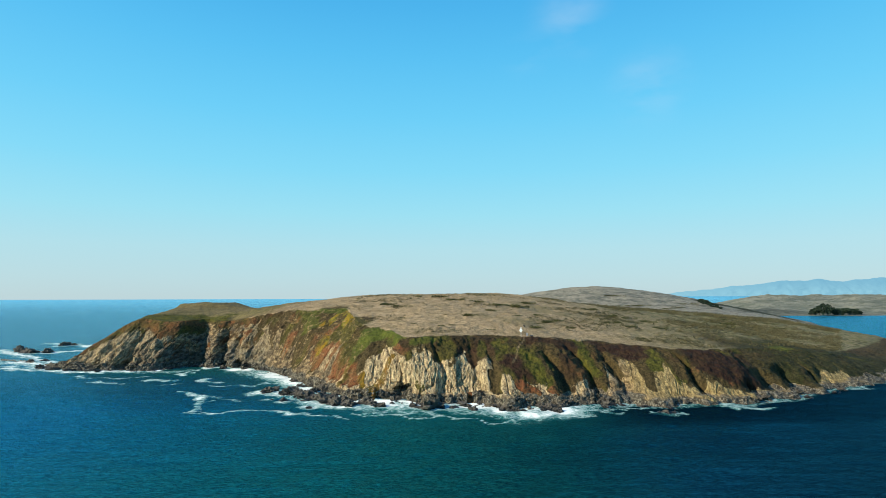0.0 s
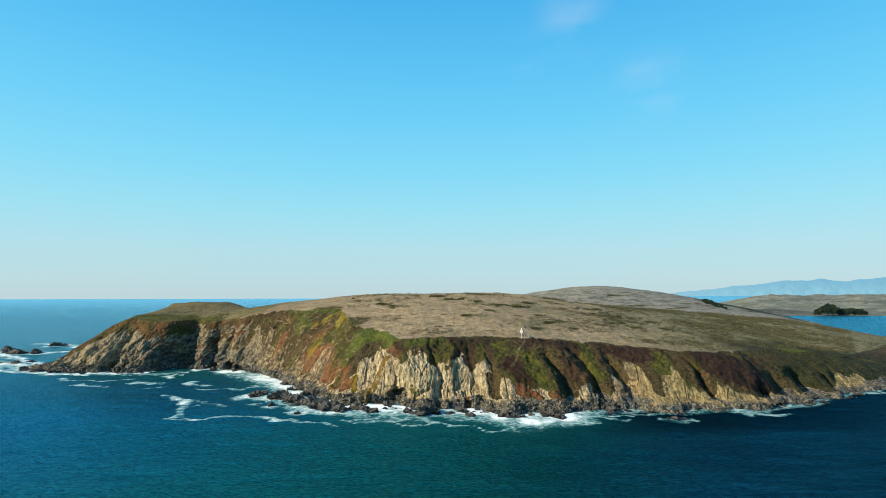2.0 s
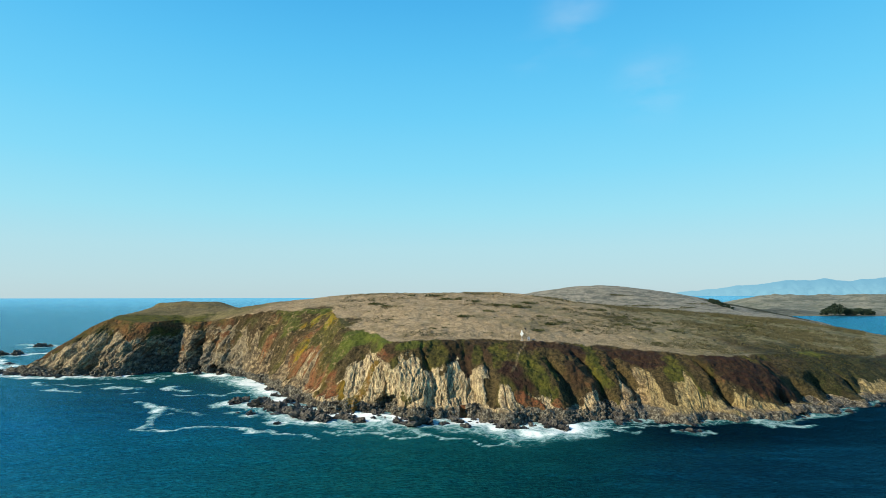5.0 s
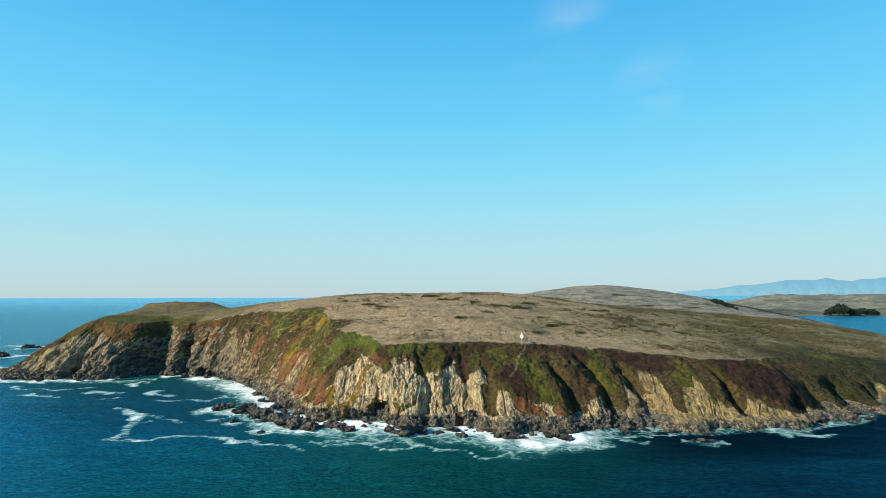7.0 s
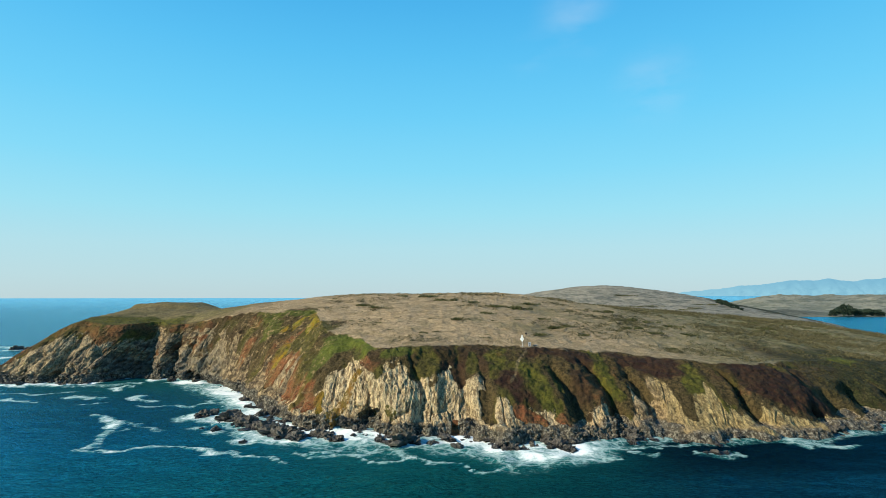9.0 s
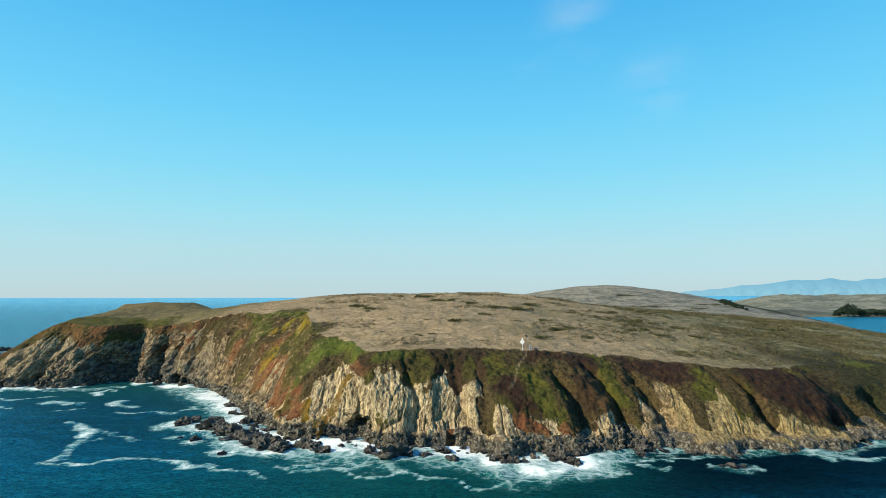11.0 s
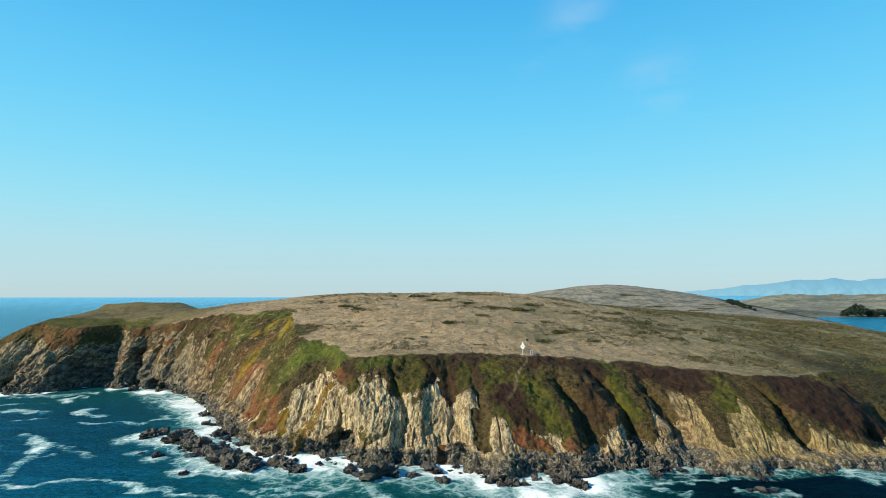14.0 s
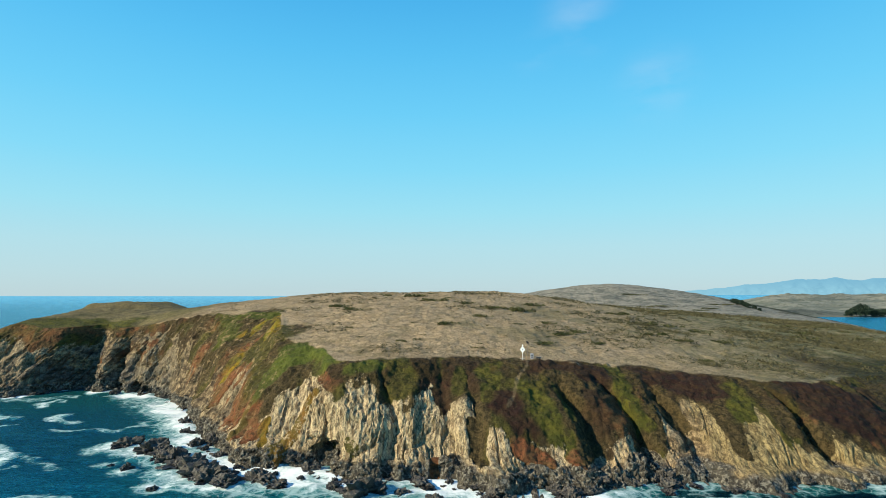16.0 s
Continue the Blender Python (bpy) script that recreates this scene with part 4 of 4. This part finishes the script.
# ---- rocks ----
def rock_material():
    m = Mat("wave_washed_rock", 0.8)
    tone = m.t.nodes.new("ShaderNodeObjectInfo").outputs["Random"]
    mid, fine = m.noise(0.4, 5, 0.65), m.noise(1.8, 5, 0.7)
    c = m.mix(m.band(mid, 0.35, 0.65), (0.02, 0.018, 0.015), (0.075, 0.066, 0.053))
    c = m.mix(m.band(fine, 0.48, 0.64, 0, 0.85), c, (0.17, 0.15, 0.12))
    c = m.mix(m.math("MULTIPLY", tone, 0.6), c, m.mix(0.5, c, (0.1, 0.075, 0.055)))
    z = m.t.nodes.new("ShaderNodeSeparateXYZ")
    m.t.links.new(m.pos, z.inputs[0])
    wet = m.band(m.math("ADD", z.outputs[2], m.math("MULTIPLY", mid, 1.2)), 0.9, 1.9, 1, 0)
    c = m.mix(wet, c, (0.016, 0.014, 0.013))
    return m.done(c, m.bump(fine, 0.35, 0.9, m.bump(mid, 1.0, 0.6)), m.band(wet, 0, 1, 0.85, 0.35))


ROCK = rock_material()


def rock_mesh(seed):
    """A craggy rock about 1 wide: a cut block broken by joints into stepped lumps."""
    r = random.Random(seed)
    planes = []
    for _ in range(16):
        n = Vector((r.gauss(0, 1), r.gauss(0, 1), r.gauss(0, 0.9))).normalized()
        planes.append((n, r.uniform(0.3, 0.52)))
    bm = bmesh.new()
    bmesh.ops.create_icosphere(bm, subdivisions=4, radius=1)
    shift = Vector((seed * 3.7, seed * 1.3, seed * 2.1))
    for v in bm.verts:
        d = v.co.normalized()
        rad = min([h / d.dot(n) for n, h in planes if d.dot(n) > 0.2] + [0.62])
        p = d * rad * 4.2 + shift
        dist, pts = noise.voronoi(p)
        joint = math.exp(-(dist[1] - dist[0]) / 0.10)
        block = noise.noise(pts[0] * 7.3)
        rad *= 0.92 - 0.36 * joint + 0.36 * block + 0.25 * abs(noise.noise(p * 2.2)) + 0.2 * noise.noise(p * 4.5) + 0.16 * noise.noise(p * 10)
        v.co = d * rad
        v.co.z *= 1.05 if v.co.z > 0 else 0.5
    me = bpy.data.meshes.new("rock")
    bm.to_mesh(me)
    bm.free()
    me.materials.append(ROCK)
    return me


rock_kinds = [rock_mesh(40 + i) for i in range(14)]
rng = random.Random(7)


def put_rock(name, x, y, z, wide, label, group):
    ob = new(name, rng.choice(rock_kinds))
    ob.matrix_world = pose(x, y, z, rng.uniform(-8, 8), rng.uniform(-8, 8), rng.uniform(0, 360)) @ Matrix.Diagonal((wide * rng.uniform(1.1, 1.5), wide, wide * rng.uniform(0.6, 0.95), 1))
    return tagged(ob, label, "rock", group)


for x, y, wide in SEA_ROCKS:
    put_rock("sea_rock", x, y, -0.25, wide, "dark craggy rock standing in white surf", "rocks in the surf")
    if wide > 7 and x > -100:  # a broken companion beside each large one
        put_rock("sea_rock", x + rng.uniform(-4, 4), y + rng.uniform(-1, 3.5), -0.3, wide * rng.uniform(0.5, 0.75), "dark broken rock leaning on a larger one in surf", "rocks in the surf")
for i in range(115):
    x = rng.uniform(-125, 200) if i > 50 else rng.uniform(-70, 75)
    off = rng.uniform(-5.5, 6)
    wide = rng.choice((1.6, 2.2, 2.8, 3.6, 4.6)) * rng.uniform(0.8, 1.25) * (1.0 if x < 80 else 0.75)
    put_rock("boulder", x, float(shore_y(x)) + off, max(-0.3, off * 0.33), wide, "dark weathered boulder at the foot of the sea cliff", "boulders along the shore")
for i in range(36):
    x = rng.uniform(-245, -130)
    put_rock("boulder", x, float(shore_y(x)) + rng.uniform(-4, 2), -0.2, rng.uniform(2, 5), "dark wet boulder below the brown western cliff", "boulders along the shore")


# ---- plants ----
def leaf_material(name, a, b, dark):
    m = Mat(name, 0.85)
    m.b.inputs["Specular IOR Level"].default_value = 0.15
    isle = m.t.nodes.new("ShaderNodeNewGeometry").outputs["Random Per Island"]
    c = m.mix(isle, a, b)
    return m.done(m.mix(m.band(isle, 0.75, 1.0, 0, 0.8), c, dark))


GRASS = leaf_material("dry_grass", (0.3, 0.225, 0.12), (0.21, 0.16, 0.085), (0.12, 0.1, 0.05))
SHRUB = leaf_material("shrub_leaves", (0.085, 0.085, 0.03), (0.05, 0.055, 0.02), (0.15, 0.12, 0.05))
CYPRESS = leaf_material("cypress_leaves", (0.022, 0.04, 0.028), (0.035, 0.05, 0.03), (0.012, 0.022, 0.018))
bark = Mat("bark", 0.9)
BARK = bark.done(bark.mix(bark.noise(1.5, 4), (0.06, 0.045, 0.035), (0.13, 0.1, 0.08)))


def triangles(name, corners, material):
    """A mesh of loose triangles from an array that ends in 3 corners x 3."""
    v = corners.reshape(-1, 3)
    me = bpy.data.meshes.new(name)
    me.vertices.add(len(v))
    me.vertices.foreach_set("co", v.reshape(-1).astype(np.float32))
    me.loops.add(len(v))
    me.loops.foreach_set("vertex_index", np.arange(len(v), dtype=np.int32))
    me.polygons.add(len(v) // 3)
    me.polygons.foreach_set("loop_start", np.arange(0, len(v), 3, dtype=np.int32))
    me.update(calc_edges=True)
    me.materials.append(material)
    return me


def grass_tufts(count):
    """Tufts of dry grass over the open ground, clumped along the wind."""
    r = np.random.default_rng(5)
    n = count * 3
    y = 258 + 330 * r.random(n) ** 1.3
    x = -100 + r.random(n) * 360
    keep = (y > soft_curve(x, TOP) + 2.5) & (r.random(n) < 1 - step(40, 110, x)) & (r.random(n) < 0.25 + 0.75 * step(-0.2, 0.5, fbm(x / 9, y / 4, 121, 3)))
    x, y = x[keep][:count], y[keep][:count]
    z = land_z(x, y) - 0.08
    h = (0.1 + 0.18 * r.random(len(x)) ** 2) * (1 + (y - 260) / 400)
    verts, faces = [], []
    for k in range(3):
        ang = r.random(len(x)) * math.pi * 2
        wx, wy = np.cos(ang) * h * 1.1, np.sin(ang) * h * 1.1
        lx, ly = (r.random(len(x)) - 0.1) * h * 1.6, (r.random(len(x)) - 0.2) * h * 1.2
        verts.append(np.stack([np.stack([x - wx, y - wy, z], -1), np.stack([x + wx, y + wy, z], -1), np.stack([x + lx, y + ly, z + h], -1)], 1))
    me = triangles("grass", np.stack(verts, 1), GRASS)
    return tagged(new("grass", me), "dry tan grass tufts over the plateau", "grass", kind="stuff")


grass_tufts(60000)


def low_scrub(count):
    """Knee-high scrub that grows in drifts, thickest on the eastern side of the plateau."""
    r = np.random.default_rng(15)
    n = count * 12
    y = 275 + 330 * r.random(n) ** 1.2
    x = -60 + r.random(n) * 440
    drift = fbm(x / 26, y / 14, 122, 4)
    east = step(30, 140, x)
    keep = (y > soft_curve(x, TOP) + 3) & (x < 0.7 * y) & (drift + 0.45 * east + 0.3 * step(120, 190, x) * step(460, 380, y) > 0.2 + 0.95 * r.random(n))
    x, y = x[keep][:count], y[keep][:count]
    z = land_z(x, y)
    wide = (0.35 + (0.6 + 0.6 * step(30, 140, x)) * r.random(len(x)) ** 2) * (1 + (y - 275) / 500)
    leaves = []
    for k in range(12):
        off = r.normal(size=(len(x), 3)) * np.stack([wide * 0.55, wide * 0.45, wide * 0.16], -1)
        c = np.stack([x, y, z + wide * 0.22], -1) + off
        c[:, 2] = np.maximum(c[:, 2], z + 0.03)
        leaves.append(c[:, None] + r.normal(size=(len(x), 3, 3)) * (0.2 * wide)[:, None, None])
    me = triangles("low_scrub", np.stack(leaves, 1), leaf_material("scrub_leaves", (0.105, 0.09, 0.045), (0.07, 0.066, 0.032), (0.045, 0.04, 0.02)))
    return tagged(new("low_scrub", me), "low olive-brown scrub in drifts among dry grass", "scrub", kind="stuff")


low_scrub(20000)


def slope_tufts(count):
    """Low mat plants on the cliff slopes."""
    r = np.random.default_rng(9)
    ok = np.argwhere((GA["slope_plants"] > 0.6) & (GA["rock"] < 0.3) & (GA["lush"] < 0.1) & (GA["green"] < 0.5) & (GA["plum"] < 0.2) & (GP[..., 2] > 3) & (GP[..., 0] > -130) & (GP[..., 0] < 200) & (GP[..., 1] < 350))
    pick = ok[r.integers(0, len(ok), count)]
    c = GP[pick[:, 0], pick[:, 1]] + (r.random((count, 3)) - 0.5) * (0.5, 0.4, 0.0)
    h = 0.14 + 0.2 * r.random(count)
    verts = []
    for k in range(3):
        ang = r.random(count) * math.pi * 2
        side = np.stack([np.cos(ang), np.sin(ang), 0 * ang], -1) * h[:, None]
        tip = np.stack([(r.random(count) - 0.5) * h, (r.random(count) - 0.7) * h, h], -1)
        verts.append(np.stack([c - side, c + side, c + tip], 1))
    me = triangles("mat_plants", np.stack(verts, 1), leaf_material("mat_plants", (0.075, 0.07, 0.016), (0.055, 0.036, 0.014), (0.1, 0.08, 0.03)))
    return tagged(new("mat_plants", me), "low olive and brown mat plants on the cliff slopes", "plants", kind="stuff")


slope_tufts(2000)


def leaf_cloud(lobes, count, leaf, seed):
    """Many small leaf clumps filling rounded lobes (x, y, z, rx, rz), most near their skins."""
    r = random.Random(seed)
    verts, faces = [], []
    for i in range(count):
        x, y, z, rx, rz = r.choice(lobes)
        d = Vector((r.gauss(0, 1), r.gauss(0, 1), r.gauss(0, 1))).normalized() * (r.random() ** 0.35)
        c = Vector((x + d.x * rx, y + d.y * rx, max(z + d.z * rz, 0.02)))
        a, b = (Vector((r.gauss(0, 1), r.gauss(0, 1), r.gauss(0, 1))).normalized() * leaf * r.uniform(0.6, 1.3) for _ in range(2))
        k = len(verts)
        verts += [tuple(c - a), tuple(c + b), tuple(c + a), tuple(c - b)]
        faces.append((k, k + 1, k + 2, k + 3))
    return verts, faces


def shrub_kind(seed):
    r = random.Random(seed)
    lobes = [(r.uniform(-0.36, 0.36), r.uniform(-0.3, 0.3), 0.04, r.uniform(0.12, 0.24), r.uniform(0.08, 0.17)) for _ in range(9)]
    return raw_mesh("shrub", *leaf_cloud(lobes, 420, 0.035, seed), SHRUB)


shrub_kinds = [shrub_kind(60 + i) for i in range(5)]
SHRUBS = [(15, 309, 7), (-2, 387, 10), (-19, 392, 6.5), (8, 370, 10), (-26, 344, 7), (-34, 355, 9), (34, 354, 9), (42, 356, 10), (48, 353, 8), (56, 330, 5), (59, 314, 8.5), (47, 295, 7.5), (-1, 288, 4), (4, 292, 2.7), (41, 319, 2.7), (65, 319, 5.5), (69, 305, 5.6), (97, 379, 8.8), (104, 365, 11), (120, 368, 10), (131, 362, 11)]
SHRUBS += [(227, 499, 16), (217, 451, 15), (200, 408, 13), (188, 379, 11), (129, 336, 9), (104, 297, 5), (265, 598, 16), (-22, 308, 3.4), (29, 329, 7), (57, 379, 9.5), (22, 366, 9), (98, 329, 7.4), (106, 323, 6.4), (265, 485, 15), (268, 463, 16), (258, 434, 14), (-191, 390, 4), (-188, 391, 3), (-180, 458, 3.2), (-176, 459, 2.6), (-195, 452, 2), (-128, 420, 3), (-120, 424, 2.4)]
# darker scrub on the rear hill
SHRUBS += [(256, 823, 26), (244, 826, 18), (180, 723, 24), (205, 730, 26), (232, 735, 24), (258, 734, 26), (280, 700, 22), (300, 720, 24), (330, 760, 26), (160, 715, 20)]
for i, (x, y, wide) in enumerate(SHRUBS):
    ob = new("coastal_shrub", shrub_kinds[i % 5])
    grown = 1.4 if y < 420 and wide > 4 else 1.0
    ob.matrix_world = pose(x, y, float(land_z(x, y)) - 0.1, 0, 0, rng.uniform(-25, 25)) @ Matrix.Diagonal((wide * 1.1 * grown, wide * 0.8 * grown, min(1.6 + wide * 0.42, 7) * grown, 1))
    tagged(ob, "low dark olive wind-pruned shrub in dry grass", "shrub", "shrubs on the plateau")
for i in range(230):
    x, y = (rng.uniform(-60, 210), rng.uniform(285, 430)) if i < 110 else (rng.uniform(85, 330), rng.uniform(300, 560))
    if y < float(soft_curve(np.array([x]), TOP)[0]) + 6:
        continue
    if x > 0.55 * y:
        continue
    wide = rng.uniform(1.2, 3.6) * (1 + (y - 285) / 200)
    ob = new("coastal_shrub", shrub_kinds[i % 5])
    ob.matrix_world = pose(x, y, float(land_z(x, y)) - 0.1, 0, 0, rng.uniform(-25, 25)) @ Matrix.Diagonal((wide * 1.2, wide * 0.7, 1.0 + wide * 0.3, 1))
    tagged(ob, "small grey-green shrub among dry grass", "shrub", "shrubs on the plateau")


def tree_kind(seed, tall, spread):
    r = random.Random(seed)
    tree = tagged(new("cypress_tree"), "dark green spreading cypress on the lagoon shore", "tree", "cypress grove")
    bm = bmesh.new()
    rod(bm, (0, 0, -0.5), (0.2, 0, tall * 0.45), 0.5, 0.32)
    rod(bm, (0.2, 0, tall * 0.4), (0.1, 0.1, tall * 0.85), 0.32, 0.08)
    lobes = []
    for i in range(8):
        ang, up, out = r.uniform(0, 6.3), r.uniform(0.3, 0.8), r.uniform(0.3, 0.85) * spread
        tip = (math.cos(ang) * out, math.sin(ang) * out, tall * (up + 0.1))
        rod(bm, (0.1, 0, tall * up * 0.75), tip, 0.16, 0.05, 6)
        lobes.append((*tip, spread * r.uniform(0.28, 0.45), tall * r.uniform(0.1, 0.2)))
    lobes.append((0, 0, tall * 0.82, spread * 0.5, tall * 0.18))
    for i in range(4):
        lobes.append((r.uniform(-0.6, 0.6) * spread, r.uniform(-0.6, 0.6) * spread, tall * r.uniform(0.18, 0.45), spread * 0.45, tall * 0.2))
    part("trunk", bm, BARK, tree)
    crown = new("crown", raw_mesh("crown", *leaf_cloud(lobes, 1500, 1.0, seed), CYPRESS))
    crown.parent = tree
    return tree


kinds = [tree_kind(80, 17, 9), tree_kind(81, 13, 8), tree_kind(82, 14, 7)]
# grove on the far shore of the lagoon: x, y, kind, size
GROVE = [(790, 1186, 0, 1.0), (800, 1190, 0, 1.08), (811, 1188, 0, 1.0), (779, 1192, 1, 0.85), (829, 1190, 1, 0.95), (840, 1187, 1, 1.0), (852, 1190, 2, 0.95), (861, 1188, 1, 0.9), (871, 1190, 2, 0.8), (818, 1195, 2, 0.9), (880, 1192, 1, 0.55)]
# wind-bent trees on the flank of the rear hill
FLANK = [(363, 798, 1, 0.42), (362, 788, 2, 0.46), (360, 778, 1, 0.5), (359, 768, 2, 0.46), (358, 758, 1, 0.48), (357, 749, 1, 0.42), (358, 739, 2, 0.36), (359, 730, 1, 0.3)]
used = set()
for x, y, k, size in GROVE + FLANK:
    size = size * 1.12 if y > 1100 else size
    ground_z = float(land_z(x, y)) if y < 1100 else 1.5
    m = pose(x, y, ground_z, 0, 0, (x * 37) % 360) @ Matrix.Diagonal((size, size, size, 1))
    if k in used:
        ob = copy_thing(kinds[k], m)
    else:
        used.add(k)
        ob = kinds[k]
        ob.matrix_basis = m
    if y < 1100:
        tagged(ob, "low wind-bent dark cypress on the far hillside", "tree", "hillside cypresses")


# ---- the beacon on the cliff top ----
def plain(name, colour, rough, speck=0.15):
    m = Mat(name, rough)
    n = m.noise(3.0, 4, 0.6)
    return m.done(m.mix(m.band(n, 0.4, 0.7, 0, speck), colour, tuple(c * 0.5 for c in colour)))


WHITE, GREY_M, DARK_M, WOOD_M = plain("weathered_white_paint", (0.8, 0.8, 0.78), 0.6), plain("galvanised_steel", (0.32, 0.34, 0.36), 0.45), plain("dark_panel", (0.02, 0.022, 0.03), 0.3), plain("grey_timber", (0.2, 0.17, 0.13), 0.85)


def daymark(x, y):
    z = float(open_ground(x, y)) + 0.1
    top = new("daymark")
    top.matrix_world = pose(x, y, z, 0, 0, -12) @ Matrix.Scale(0.86, 4)
    tagged(top, "white diamond daymark board on a white post at the cliff edge", "daymark")
    bm = bmesh.new()
    box(bm, 0, 0, 2.05, 0.2, 0.2, 4.9, bevel=0.02)
    part("post", bm, WHITE, top)
    bm = bmesh.new()
    box(bm, 0, 0, 0, 1.75, 0.07, 1.75, pose(-0.02, -0.2, 3.9, 0, 45, 0) , bevel=0.015)
    board = part("board", bm, WHITE, top)
    board.scale = (0.8, 1, 1.05)
    board.location = (0, 0, -0.75)
    bm = bmesh.new()
    box(bm, 0, 0, 0, 0.42, 0.03, 0.42, pose(-0.02, -0.27, 3.35, 0, 45, 0))
    part("emblem", bm, GREY_M, top, "small grey diamond on the board")
    bm = bmesh.new()
    rod(bm, (0, 0, 4.45), (0, 0, 5.0), 0.3, 0.24, 12)
    rod(bm, (0, 0, 5.0), (0, 0, 5.18), 0.2, 0.06, 12)
    part("lantern", bm, WHITE, top, "white signal lantern on the post top")
    bm = bmesh.new()
    box(bm, -0.1, 0, 0.06, 1.6, 1.2, 0.16, bevel=0.03)
    part("footing", bm, plain("concrete", (0.36, 0.33, 0.28), 0.9), top, "low concrete footing")
    bm = bmesh.new()
    rod(bm, (0.9, 0.5, 0), (0.12, 0.05, 2.6), 0.06)
    part("brace", bm, WOOD_M, top)
    return top


def equipment(x, y):
    z = float(open_ground(x, y)) + 0.1
    top = new("equipment_cabinet")
    top.matrix_world = pose(x, y, z, 0, 0, -10) @ Matrix.Scale(0.82, 4)
    tagged(top, "pale grey equipment cabinet with two dark panels beside the daymark", "cabinet")
    bm = bmesh.new()
    box(bm, 0, 0, 1.15, 1.15, 0.7, 1.9, bevel=0.04)
    part("body", bm, plain("pale_grey_paint", (0.33, 0.33, 0.36), 0.6), top)
    for h in (0.8, 1.5):
        bm = bmesh.new()
        box(bm, 0.02, -0.37, h, 0.5, 0.04, 0.46, bevel=0.01)
        part("panel", bm, DARK_M, top, "dark square panel")
    bm = bmesh.new()
    box(bm, 0, 0, 0.1, 1.5, 1.0, 0.24, bevel=0.03)
    part("plinth", bm, WOOD_M, top)
    return top


def solar_mast(x, y):
    z = float(open_ground(x, y)) + 0.1
    top = new("solar_mast")
    top.matrix_world = pose(x, y, z, 0, 0, 0)
    tagged(top, "slim dark mast with a small tilted solar panel", "mast")
    bm = bmesh.new()
    rod(bm, (0, 0, -0.3), (0.1, 0, 4.7), 0.09, 0.06, 10)
    part("pole", bm, WOOD_M, top)
    bm = bmesh.new()
    box(bm, 0, 0, 0, 0.75, 0.06, 0.95, pose(0.1, -0.1, 4.6, 35, 0, -30), bevel=0.01)
    part("solar_panel", bm, DARK_M, top)
    for ang in (20, 140, 260):
        bm = bmesh.new()
        rod(bm, (1.3 * math.cos(radians(ang)), 1.3 * math.sin(radians(ang)), -0.2), (0.06, 0, 3.1), 0.05, 0.04, 6)
        part("leg", bm, WOOD_M, top)
    return top


def battery_box(x, y):
    z = float(open_ground(x, y)) + 0.1
    top = new("battery_box")
    top.matrix_world = pose(x, y, z, 0, 0, -8)
    tagged(top, "low dark battery box on two timber skids in the grass", "box")
    bm = bmesh.new()
    box(bm, 0, 0, 0.36, 1.5, 0.6, 0.44, bevel=0.03)
    part("body", bm, DARK_M, top)
    bm = bmesh.new()
    box(bm, 0, 0, 0.62, 1.6, 0.7, 0.08, bevel=0.02)
    part("lid", bm, GREY_M, top, "grey metal lid")
    for side in (-0.5, 0.5):
        bm = bmesh.new()
        box(bm, side, 0, 0.06, 0.14, 0.9, 0.16, bevel=0.02)
        part("skid", bm, WOOD_M, top)
    return top


daymark(38.3, 278.6)
equipment(41.2, 278.4)
solar_mast(40.0, 280.5)
battery_box(43.4, 278.8)
